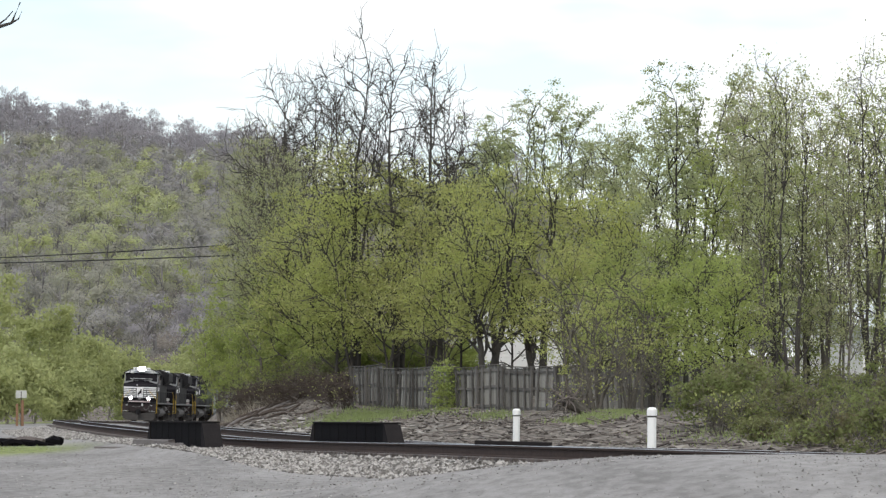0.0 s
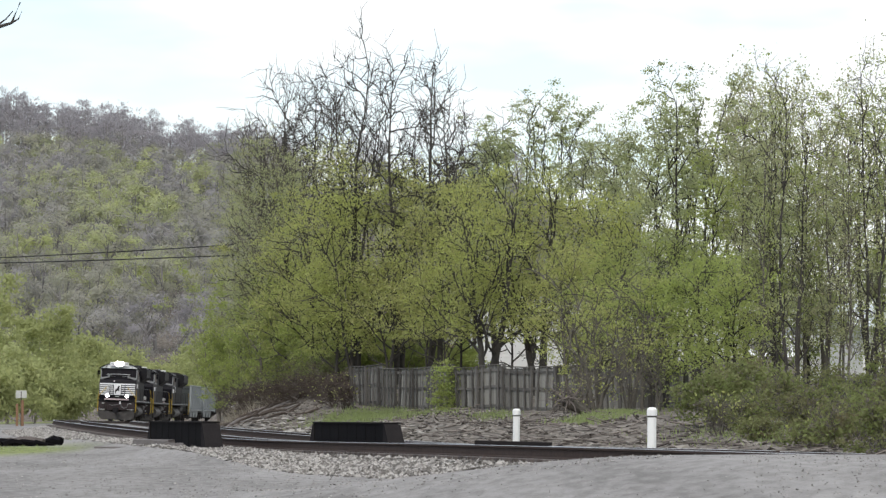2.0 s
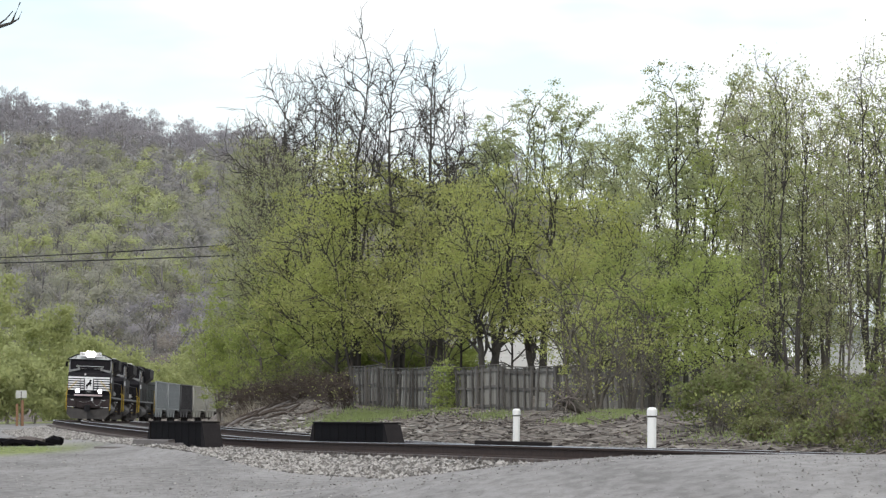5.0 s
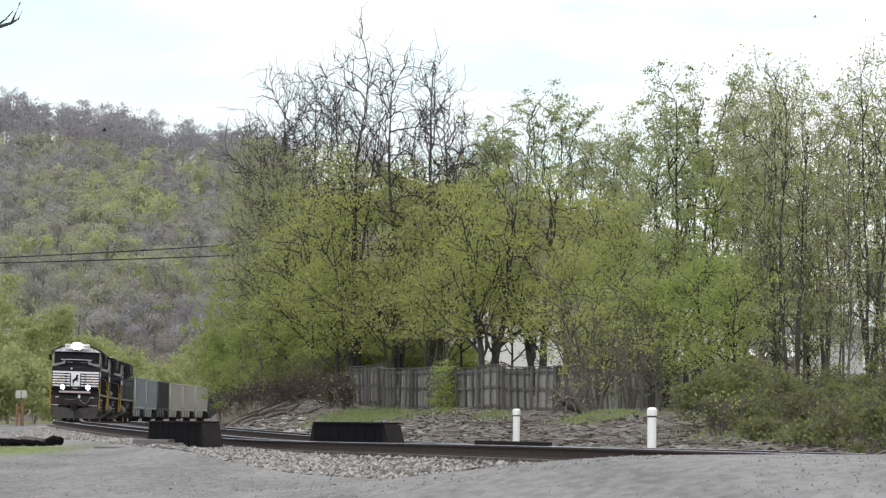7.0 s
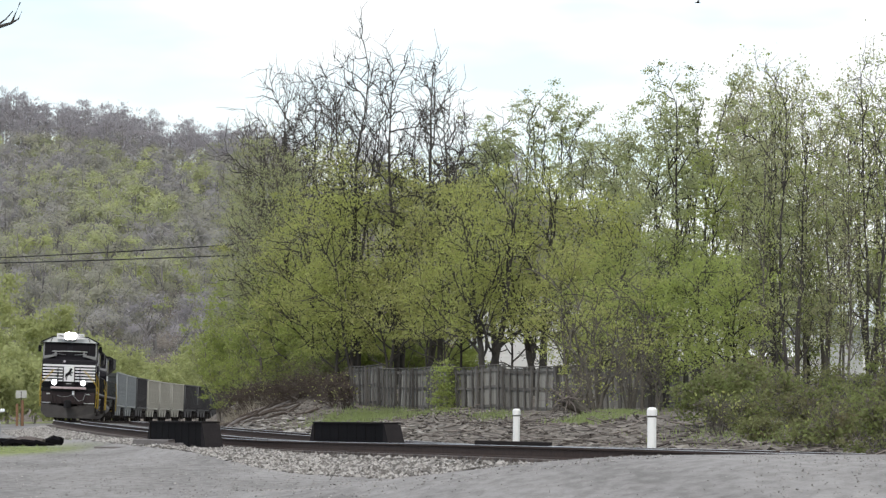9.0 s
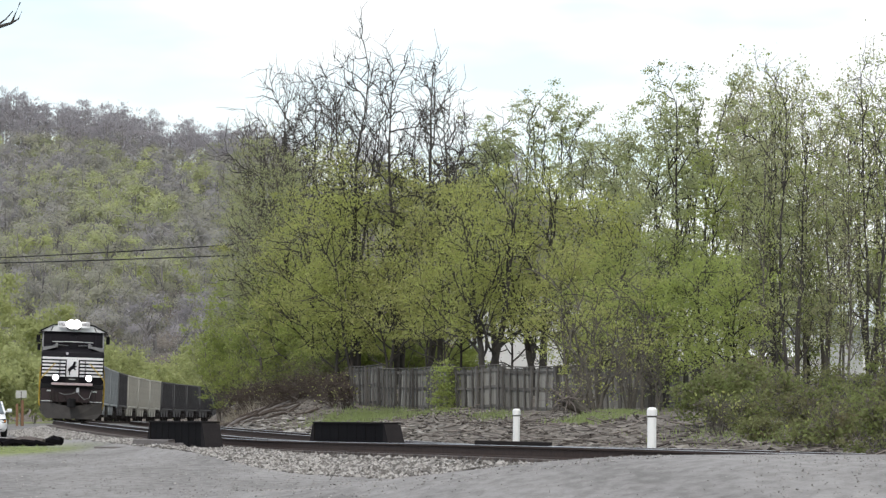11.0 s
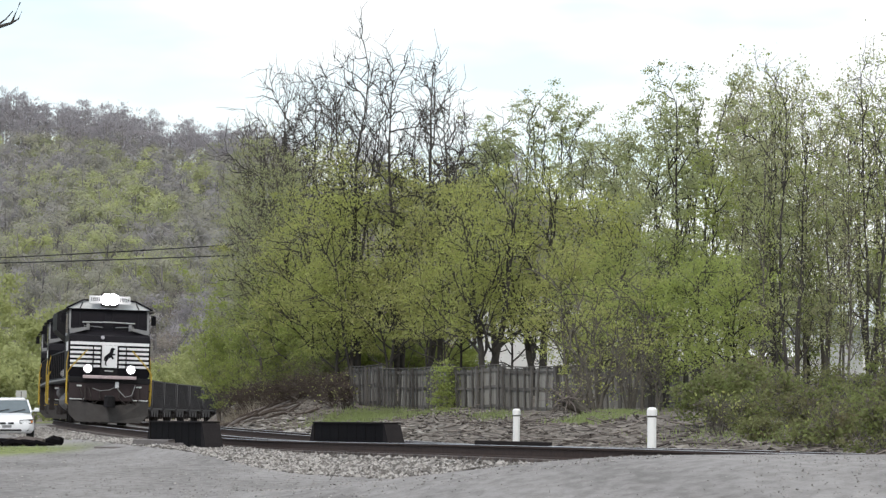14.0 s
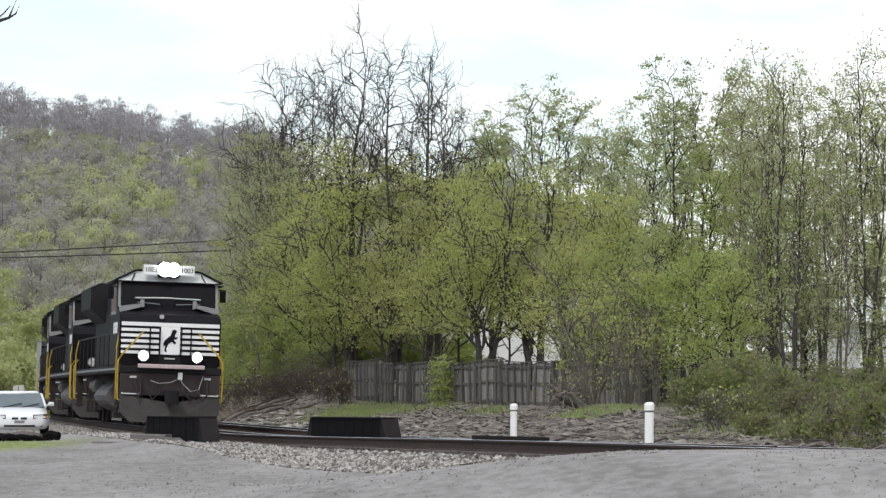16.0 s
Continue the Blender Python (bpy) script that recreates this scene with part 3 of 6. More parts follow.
house(5.2, 205, 7.0, 8, 4.8, 6.6, 6, M_SIDING, M_ROOF, "white-sided house with grey roof behind the fence", False)
house(12.6, 195, 8.0, 8, 4.4, 6.0, -4, M_SIDING, M_ROOF, "white-sided house among trees behind the fence", False)
house(-0.95, 171, 3.4, 3.0, 0.8, 1.4, 10, M_SIDING, M_ROOF_BROWN, "small shed with brown roof behind the fence", False)
house(19.5, 150, 6.5, 9, 2.5, 3.4, 12, M_SIDING, M_METAL_ROOF, "pale building with light metal roof behind trees")


# ---- trees ----
def skin(segs, sides):
    """Tapered prisms for segments of (p0, p1, r0, r1)."""
    a = np.array([s[0] for s in segs]); b = np.array([s[1] for s in segs])
    r0 = np.array([s[2] for s in segs]); r1 = np.array([s[3] for s in segs])
    d = b - a
    d /= np.linalg.norm(d, axis=1, keepdims=True) + 1e-9
    ref = np.where(np.abs(d[:, 2:3]) < 0.9, np.array([[0, 0, 1.0]]), np.array([[1.0, 0, 0]]))
    u = np.cross(d, ref)
    u /= np.linalg.norm(u, axis=1, keepdims=True)
    v = np.cross(d, u)
    ang = np.arange(sides) * 2 * math.pi / sides
    ring = u[:, None] * np.cos(ang)[None, :, None] + v[:, None] * np.sin(ang)[None, :, None]
    verts = np.concatenate([a[:, None] + ring * r0[:, None, None], b[:, None] + ring * r1[:, None, None]], 1)
    q = np.array([(j, (j + 1) % sides, sides + (j + 1) % sides, sides + j) for j in range(sides)])
    faces = (q[None] + (np.arange(len(segs)) * 2 * sides)[:, None, None]).reshape(-1, 4)
    return verts.reshape(-1, 3), faces


def join(parts):
    vs, fs, o = [], [], 0
    for v, f in parts:
        vs.append(v)
        fs += (f + o).tolist()
        o += len(v)
    return np.concatenate(vs).tolist(), fs


def grow(seed, height, spread, stems=1, bare=0.3, limbs=16, subs=5, twigs=5, rise=0.9, r0=None, crook=0.1, lean=0.0):
    """Segments of a tree: trunk, limbs, branches and twigs, by level, in its own space."""
    r = np.random.RandomState(seed)
    levels = [[], [], [], []]

    def shoot(p, d, length, rad, level, pieces, lift):
        pts = [p]
        for i in range(pieces):
            d = d + r.normal(0, crook * (0.5 if level == 0 else 1), 3) + np.array([0, 0, lift / pieces])
            d = d / np.linalg.norm(d)
            q = pts[-1] + d * length / pieces
            k0, k1 = 1 - i / pieces, 1 - (i + 1) / pieces
            levels[level].append((pts[-1], q, rad * (0.15 + 0.85 * k0), rad * (0.15 + 0.85 * k1)))
            pts.append(q)
        return pts, d

    def along(pts, f):
        f = f * (len(pts) - 1)
        i = min(int(f), len(pts) - 2)
        return pts[i] + (pts[i + 1] - pts[i]) * (f - i), pts[i + 1] - pts[i]

    def side(d, out):
        d = d / np.linalg.norm(d)
        k = r.normal(0, 1, 3)
        k -= d * (k @ d)
        k /= np.linalg.norm(k)
        v = d * math.cos(out) + k * math.sin(out)
        return v

    for st in range(stems):
        a = r.uniform(0, 6.28)
        tilt = (0.0 if stems == 1 else r.uniform(0.05, 0.45) * spread / height * 1.6)
        d = np.array([math.cos(a) * tilt + lean, math.sin(a) * tilt, 1.0])
        hh = height * (1 if st == 0 else r.uniform(0.7, 0.98))
        rad = (r0 or 0.0095 * height) * (1 if stems == 1 else 0.62)
        trunk, _ = shoot(np.array([math.cos(a), math.sin(a), 0]) * (0 if stems == 1 else 0.04), d, hh * (0.72 if stems == 1 else 0.85), rad, 0, 9, 0.25)
        for i in range(max(3, limbs // stems)):
            f = bare + (0.97 - bare) * ((i + r.rand()) / max(3, limbs // stems))
            p, td = along(trunk, f)
            g = (f - bare) / (1 - bare)
            size = (0.75 * spread + 0.1 * height) * (0.6 + 0.75 * math.sin(math.pi * min(1, 0.25 + 0.62 * g))) * r.uniform(0.6, 1.05)
            limb, ld = shoot(p, side(td, r.uniform(0.65, 1.25) * (1 - 0.45 * g)), size, rad * (0.42 - 0.24 * g), 1, 8, rise * 0.7)
            for j in range(subs):
                p2, d2 = along(limb, 0.25 + 0.75 * (j + r.rand()) / subs)
                br, _ = shoot(p2, side(d2, r.uniform(0.5, 1.15)), size * r.uniform(0.25, 0.5), rad * 0.1 + 0.005, 2, 4, rise * 0.5)
                for k in range(twigs):
                    p3, d3 = along(br, 0.2 + 0.8 * r.rand())
                    shoot(p3, side(d3, r.uniform(0.45, 1.1)), size * r.uniform(0.1, 0.22) + 0.1, 0.012, 3, 2, rise * 0.4)
    pts = np.array([q[1] for lv in levels for q in lv])
    fz = height * 1.03 / pts[:, 2].max()
    reach = np.percentile(np.hypot(pts[:, 0], pts[:, 1]), 93)
    fr = min(2.6, max(0.5, spread / reach))
    k = np.array([fr, fr, fz])
    return [[(a * k, b * k, ra, rb) for a, b, ra, rb in lv] for lv in levels]


def limbed(seed, height, spread, stems=((0.0, 1.0),), bare=0.4, limbs=20, subs=6, twigs=5, crook=0.2, steep=0.55, wide=1.05, rise=0.35, r0=None, whip=0.55, twig=0.0095):
    """Segments of a tree with leaders (lean, share of the height), zigzag limbs, branches and twigs, by level, in its own space."""
    r = np.random.RandomState(seed)
    levels = [[], [], [], []]

    def shoot(p, d, length, rad, level, pieces, lift, wander, pull=None, end=0.2):
        pts = [p]
        for i in range(pieces):
            d = d + r.normal(0, wander, 3)
            d[2] += lift / pieces
            if pull is not None:
                d = d + (pull - d) * 0.5
            d = d / math.sqrt(d @ d)
            q = pts[-1] + d * (length / pieces)
            levels[level].append((pts[-1], q, rad * (1 - (1 - end) * i / pieces), rad * (1 - (1 - end) * (i + 1) / pieces)))
            pts.append(q)
        return pts

    def along(pts, f):
        f = f * (len(pts) - 1)
        i = min(int(f), len(pts) - 2)
        d = pts[i + 1] - pts[i]
        return pts[i] + d * (f - i), d / (math.sqrt(d @ d) + 1e-9)

    def side(d, out):
        k = r.normal(0, 1, 3)
        k = k - d * (k @ d)
        k /= math.sqrt(k @ k)
        return d * math.cos(out) + k * math.sin(out)

    thick = r0 or 0.0095 * height
    for st, (lean, share) in enumerate(stems):
        pull = np.array([lean, r.uniform(-0.08, 0.08), 1.0])
        pull /= math.sqrt(pull @ pull)
        rad = thick * (1.0 if st == 0 else 0.55 + 0.35 * share)
        tall = 0.86 * height * share / pull[2]
        leader = shoot(np.array([r.normal(0, 0.12) * (st > 0), r.normal(0, 0.12) * (st > 0), 0.0]), pull, tall, rad, 0, 12, 0.0, crook * 0.55, pull, 0.07)
        first = leader[-1] if st == 0 else first
        n = max(4, int(limbs * (0.4 + 0.6 * share) / (1 + 0.35 * (len(stems) - 1))))
        az = r.uniform(0, 6.28)
        for i in range(n):
            g = (i + r.rand()) / n
            f = bare + (0.97 - bare) * g
            p, td = along(leader, f)
            az += 2.4 + r.normal(0, 0.4)
            tilt = (wide + (steep - wide) * g) * r.uniform(0.8, 1.2)
            d = np.array([math.cos(az) * math.sin(tilt), math.sin(az) * math.sin(tilt), math.cos(tilt)]) + td * 0.25
            d /= math.sqrt(d @ d)
            size = 1.45 * spread * math.sin(math.pi * (0.3 + 0.47 * g)) ** 0.7 * r.uniform(0.6, 1.15)
            limb = shoot(p, d, size, rad * (1 - 0.88 * f) * r.uniform(0.4, 0.62) + 0.012, 1, 7, rise, crook)
            for j in range(subs):
                h = 0.2 + 0.8 * (j + r.rand()) / subs
                p2, d2 = along(limb, h)
                long = size * r.uniform(0.3, 0.55) * (1.15 - 0.6 * h) + 0.2
                br = shoot(p2, side(d2, r.uniform(0.55, 1.1)), long, twig * 1.25 + 0.01 * size * (1 - h), 2, 4, rise * 0.6, crook * 1.2, end=0.5)
                for k in range(twigs):
                    p3, d3 = along(br, 0.15 + 0.85 * r.rand())
                    shoot(p3, side(d3, r.uniform(0.5, 1.1)), whip * r.uniform(0.5, 1.3), twig, 3, 2, rise * 0.4, crook * 1.2, end=0.6)
    up = height / float(np.percentile([q[1][2] for lv in levels for q in lv], 99.2))
    drift = first[:2] / first[2] - np.array([stems[0][0], 0.0])

    def settle(p):
        return np.array([p[0] - drift[0] * p[2], p[1] - drift[1] * p[2], p[2] * up])
    return [[(settle(a), settle(b), ra, rb) for a, b, ra, rb in lv] for lv in levels]


def leaves(levels, seed, count, size, droop=0.2, low=0.0, height=1.0, top_thin=0.0, per=26):
    """Small folded leaf sprays in loose clumps about the twigs, with one tint value a clump."""
    r = np.random.RandomState(seed + 77)
    tip = np.array([s[1] for s in (levels[3] or levels[2])])
    clumps = max(8, count // per)
    c = tip[r.randint(0, len(tip), clumps)]
    if top_thin:
        c = c[r.rand(clumps) > top_thin * np.clip((c[:, 2] / height - 0.45) / 0.4, 0, 1)]
    wide = droop * r.uniform(0.5, 1.7, (len(c), 1))
    shade = np.clip(r.normal(0.2, 0.3, len(c)) + r.normal(0, 0.12), 0, 1)
    i = r.randint(0, len(c), int(count * len(c) / clumps))
    p = c[i] + r.normal(0, 1, (len(i), 3)) * wide[i] * np.array([1.15, 1.15, 0.6])
    i, p = i[p[:, 2] > low], p[p[:, 2] > low]
    k = len(p)
    u = r.normal(0, 1, (k, 3)); u /= np.linalg.norm(u, axis=1, keepdims=True)
    w = r.normal(0, 1, (k, 3)); v = np.cross(u, w); v /= np.linalg.norm(v, axis=1, keepdims=True)
    s = size * r.uniform(0.5, 1.3, (k, 1))
    t = np.cross(u, v)
    q = np.stack([p - u * s, p + v * s * 0.55 + t * s * 0.25, p + u * s, p - v * s * 0.55 + t * s * 0.25], 1)
    f = np.arange(k * 4).reshape(k, 4)
    return q.reshape(-1, 3), f, np.repeat(shade[i], 4)


def tree(name, x, y, height, spread, seed, leaf, count, label, category="tree", bark=None, size=0.13, group="trees behind the fence", top_thin=0.0, droop=0.22, low=0.3, thin=False, **shape):
    t = thing(name, label, category, pose(x, y, float(ground_height(x, y)) - 0.05), group=group)
    lv = (limbed if shape.pop("timber", False) else grow)(seed, height, spread, **shape)
    bark = bark or M_BARK
    v, f = join([skin(lv[0], 7), skin(lv[1], 4)])
    part("trunk", mesh_of("trunk", v, f, [bark], smooth=True), None, t)
    v, f = join([skin(lv[2], 3), skin(lv[3][::3] if thin else lv[3], 3)])
    part("branch_crown", mesh_of("branch_crown", v, f, [bark]), None, t)
    if leaf and count:
        v, f, shade = leaves(lv, seed, count, size, droop, low, height, top_thin)
        part("crown", mesh_of("crown", v.tolist(), f.tolist(), [leaf], values=shade), None, t)
    return t


# place, height of the top, half-width of the crown, seed, leaders
BARE_TREES = [(x, y, t - float(ground_height(x, y)), w, k, st) for x, y, t, w, k, st in (
    (-4.13, 159, 18.14, 1.58, 100, ((0.06, 1.0), (0.1, 0.84))),
    (-2.06, 159, 17.17, 1.58, 101, ((-0.012, 1.0), (0.07, 0.84))),
    (-0.68, 157, 16.69, 1.11, 102, ((0.02, 1.0), (0.08, 0.8))),
    (-0.15, 154, 15.31, 1.24, 103, ((0.02, 1.0),)),
    (-8.14, 182, 18.48, 1.81, 104, ((0.0, 1.0), (-0.035, 0.9), (0.05, 0.94))),
    (-6.25, 184, 18.85, 1.65, 105, ((-0.02, 1.0), (0.03, 0.93))),
    (-5.19, 180, 18.1, 1.44, 106, ((-0.03, 1.0), (0.04, 0.9))),
    (-9.13, 186, 16.4, 2.09, 107, ((-0.01, 1.0), (-0.06, 0.9), (0.06, 0.92))),
    (-10.43, 196, 16.62, 1.89, 119, ((0.03, 1.0), (0.09, 0.9))),
    (1.33, 188, 16.26, 1.39, 117, ((0.0, 1.0), (0.07, 0.9))))]
SLIM_TREES = [(x, y, t - float(ground_height(x, y)), w, k, st) for x, y, t, w, k, st in (
    (10.61, 118, 11.81, 0.98, 110, ((0.02, 1.0),)),
    (11.31, 120, 13.2, 1.08, 111, ((0.01, 1.0), (-0.04, 0.8))),
    (11.33, 116, 12.14, 0.93, 112, ((0.0, 1.0), (0.05, 0.86))),
    (12.24, 122, 12, 0.98, 113, ((0.03, 1.0),)),
    (12.96, 119, 10.96, 0.84, 114, ((0.0, 1.0),)),
    (13.64, 121, 11.62, 0.89, 115, ((0.01, 1.0), (0.05, 0.9))),
    (13.49, 117, 9.94, 0.75, 116, ((0.0, 1.0),)),
    (14.4, 118, 13.04, 0.95, 120, ((-0.04, 1.0), (0.03, 0.9))),
    (15.41, 122, 13.18, 0.98, 121, ((-0.05, 1.0),)),
    (10.66, 124, 11.79, 0.87, 122, ((0.0, 1.0),)))]
SPRAWLING_TREES = [(x, y, t - float(ground_height(x, y)), w, k, st) for x, y, t, w, k, st in (
    (-5.54, 178, 12.14, 3.43, 130, ((-0.5, 0.62), (-0.3, 0.8), (-0.12, 1.0), (-0.75, 0.4))),
    (-6.89, 182, 13.28, 3.21, 131, ((-0.4, 0.8), (-0.18, 1.0), (-0.6, 0.55))),
    (5.03, 117, 6.09, 1.78, 132, ((-0.2, 1.0), (-0.05, 0.9), (0.12, 0.9), (0.4, 0.62), (-0.4, 0.6))),
    (4.42, 121, 5.02, 1.16, 133, ((-0.1, 1.0), (0.15, 0.9), (0.35, 0.7))),
    (6.36, 118, 5.57, 1.32, 134, ((0.1, 1.0), (-0.12, 0.9), (0.3, 0.8))))]
YELLOW_TREES = [(x, y, t - float(ground_height(x, y)), w, k, st) for x, y, t, w, k, st in (
    (-4.21, 158, 11.85, 2.08, 200, ((0.02, 1.0), (-0.08, 0.85))),
    (-3.74, 162, 12.86, 2.23, 201, ((0.03, 1.0), (-0.06, 0.8))),
    (-1.95, 160, 12.56, 2.15, 202, ((0.01, 1.0),)),
    (-0.67, 154, 11.41, 2.12, 203, ((0.07, 1.0), (-0.05, 0.8))),
    (0.83, 152, 10.74, 2.05, 204, ((0.0, 1.0),)),
    (-5.96, 166, 10.96, 2.4, 205, ((-0.06, 1.0), (0.08, 0.9))),
    (-7.28, 172, 9.68, 2.32, 206, ((0.0, 1.0),)),
    (1.7, 145, 10.68, 2.44, 207, ((0.16, 1.0), (-0.06, 0.85))),
    (4.07, 146, 10.75, 2.46, 208, ((0.06, 1.0), (-0.2, 0.8))),
    (6.16, 150, 10.31, 2.28, 209, ((-0.05, 1.0), (0.1, 0.85))),
    (2.91, 150, 8.87, 2.16, 210, ((0.0, 1.0),)),
    (4.85, 140, 7.19, 1.8, 211, ((0.0, 1.0),)),
    (-2.35, 156, 8.45, 2.25, 212, ((0.05, 1.0), (-0.12, 0.9))),
    (0.14, 150, 7.67, 2.04, 213, ((0.0, 1.0),)),
    (-4.72, 160, 7.89, 2.05, 214, ((0.0, 1.0),)),
    (7.4, 146, 9.7, 2.11, 215, ((0.0, 1.0), (-0.1, 0.9))))]
OLIVE_TREES = [(x, y, t - float(ground_height(x, y)), w, k, st) for x, y, t, w, k, st in (
    (-10.41, 186, 14.99, 2.15, 300, ((0.0, 1.0), (0.08, 0.9))),
    (-8.54, 180, 14.99, 2.37, 301, ((-0.04, 1.0), (0.06, 0.92))),
    (-6.74, 178, 14.66, 2.4, 302, ((0.0, 1.0), (-0.09, 0.9))),
    (-5.31, 180, 14.41, 2.02, 303, ((0.0, 1.0),)),
    (-11.21, 192, 13.06, 2.03, 304, ((0.0, 1.0),)),
    (-8.96, 178, 11.72, 2.28, 305, ((-0.05, 1.0), (0.06, 0.9))),
    (10.79, 126, 12.42, 1.01, 306, ((0.0, 1.0),)),
    (12.03, 128, 12.77, 1.44, 307, ((0.0, 1.0), (0.07, 0.95), (-0.07, 0.95))),
    (13.66, 127, 12.64, 1.26, 308, ((0.0, 1.0), (0.05, 0.93))),
    (11.25, 124, 9.8, 1.19, 309, ((0.0, 1.0),)),
    (12.95, 126, 9.55, 1.21, 310, ((0.0, 1.0),)),
    (7.72, 160, 13.66, 1.8, 311, ((0.0, 1.0),)),
    (8.65, 156, 11.46, 1.75, 312, ((0.0, 1.0),)),
    (-1.21, 172, 12.85, 1.65, 313, ((0.0, 1.0),)))]
PALE_TREES = [(x, y, t - float(ground_height(x, y)), w, k, st) for x, y, t, w, k, st in (
    (2.56, 166, 15.46, 2.13, 400, ((0.04, 1.0), (-0.06, 0.88))),
    (4.07, 165, 16.06, 1.9, 401, ((0.0, 1.0), (0.05, 0.9))),
    (5.82, 168, 15.85, 2.1, 402, ((-0.02, 1.0), (0.07, 0.9))),
    (7.39, 164, 14.33, 2, 403, ((0.0, 1.0), (-0.07, 0.9))),
    (8.31, 158, 14.26, 1.57, 404, ((0.0, 1.0),)),
    (9.12, 132, 14.17, 1.4, 405, ((-0.03, 1.0), (0.07, 0.95))),
    (10.05, 136, 14.06, 1.53, 406, ((-0.26, 0.8), (0.0, 1.0))),
    (8.89, 140, 13.7, 1.35, 407, ((-0.02, 1.0), (0.06, 0.9))),
    (10.76, 134, 12.53, 1.07, 408, ((0.0, 1.0),)),
    (1.8, 170, 14.29, 1.53, 409, ((0.0, 1.0),)),
    (15.27, 126, 12.18, 1.21, 410, ((-0.05, 1.0), (0.04, 0.9))))]
GREEN_TREES = [(x, y, t - float(ground_height(x, y)), w, k, st) for x, y, t, w, k, st in (
    (9.2, 120, 9.79, 1.19, 500, ((0.0, 1.0),)),
    (7.75, 122, 7.31, 1.29, 501, ((0.05, 1.0), (-0.12, 0.85))),
    (8.1, 112, 6.21, 1.11, 502, ((0.0, 1.0),)),
    (9.1, 110, 5.58, 1.16, 503, ((0.0, 1.0),)),
    (6.79, 130, 6.92, 1.38, 504, ((0.0, 1.0),)),
    (13.26, 128, 6, 1.03, 505, ((0.0, 1.0),)),
    (11.33, 126, 5.91, 1.02, 507, ((0.0, 1.0),)),
    (-8.11, 178, 8.15, 2.11, 509, ((0.0, 1.0),)),
    (16.22, 130, 7.13, 1.02, 510, ((0.0, 1.0),)),
    (7.04, 120, 5.08, 1.15, 511, ((0.0, 1.0),)),
    (6.13, 136, 7, 1.44, 512, ((0.0, 1.0),)))]
GREEN_BUSHES = [(x, y, t - float(ground_height(x, y)), w, k) for x, y, t, w, k in (
    (-12.57, 198, 9.0, 1.92, 600), (-9.49, 184, 8.4, 2.21, 601), (-7.08, 174, 7.14, 2.02, 602), (-4.84, 166, 5.24, 1.32, 603), (-3.61, 162, 4.34, 1.03, 604), (-10.61, 187, 7.63, 2.04, 605), (-8.06, 177, 6.68, 2.18, 606), (-6.1, 170, 5.76, 1.56, 607), (-12.25, 198, 6.15, 1.68, 608), (7.21, 94, 1.75, 0.85, 609), (7.9, 95, 2.0, 0.95, 610), (-5.42, 170, 5.35, 1.64, 620), (-3.34, 168, 4.89, 1.67, 621), (-1.3, 166, 4.71, 1.6, 622), (0.68, 163, 4.11, 1.36, 623), (5.92, 150, 3.82, 1.11, 624), (7.88, 142, 3.64, 1.14, 625), (-7.92, 174, 6.58, 1.73, 626), (-9.75, 182, 6.28, 1.75, 627))]
DULL_BUSHES = [(x, y, t - float(ground_height(x, y)), w, k) for x, y, t, w, k in (
    (8.47, 91, 1.9, 0.77, 714), (7.87, 90, 1.3, 0.63, 715), (7.3, 92, 1.2, 0.6, 716), (8.14, 73, 0.94, 0.67, 700), (8.77, 71, 1.05, 0.65, 701), (7.97, 77, 0.54, 0.54, 702), (7.48, 84, 0.54, 0.52, 703), (9.07, 85, 1.83, 0.82, 704), (9.81, 81, 2.03, 0.8, 705), (9.52, 83, 1.27, 0.73, 706), (8.77, 86, 1.16, 0.68, 707), (9.95, 79, 1.49, 0.7, 708), (8.55, 88, 1.88, 0.7, 709), (-5.07, 163, 4.1, 1.44, 710), (-6.32, 165, 3.62, 1.31, 711), (-8.96, 178, 3.3, 1.41, 712))]
GREY_SHRUBS = [(x, y, t - float(ground_height(x, y)), w, k) for x, y, t, w, k in (
    (-5.74, 160, 3.01, 1.48, 800), (-6.9, 163, 2.8, 1.5, 801), (-8.32, 168, 2.6, 1.45, 802), (-4.83, 157, 2.71, 1.21, 803), (-9.98, 176, 2.42, 1.35, 804), (4.68, 114, 2.84, 0.83, 805), (5.96, 114, 3.57, 1.05, 806), (6.84, 112, 2.98, 0.86, 807), (4.02, 116, 1.58, 0.67, 808), (-4.35, 156, 2.95, 1.05, 809), (-4.15, 147, 2.3, 0.7, 814), (-4.7, 150, 2.5, 0.9, 815), (-7.51, 165, 2.43, 1.43, 810), (-9.21, 172, 2.37, 1.32, 811), (6.92, 88, 1.18, 0.59, 812), (8.73, 80, 0.99, 0.69, 813))]
FAR_TREES = [(x, y, t - float(ground_height(x, y)), w, k) for x, y, t, w, k in (
    (-37.59, 305, 12.62, 3.49, 900), (-42.0, 320, 14.24, 4.0, 901), (-38.18, 330, 10.71, 3.44, 902), (-37.7, 348, 9.31, 3.26, 903), (-37.08, 365, 8.57, 3.42, 904), (-36.65, 385, 7.78, 3.21, 905), (-35.83, 405, 7.51, 3.38, 906), (-34.67, 425, 7.17, 3.1, 907), (-32.72, 440, 8.12, 3.67, 908), (-31.15, 450, 9.01, 3.28, 909), (-27.84, 430, 10.7, 3.58, 910), (-34.73, 280, 6.69, 2.62, 911), (-34.81, 300, 5.21, 2.5, 912), (-35.63, 340, 4.75, 2.48, 913), (-33.76, 262, 4.61, 2.18, 914), (-35.62, 325, 3.0, 2.03, 915))]
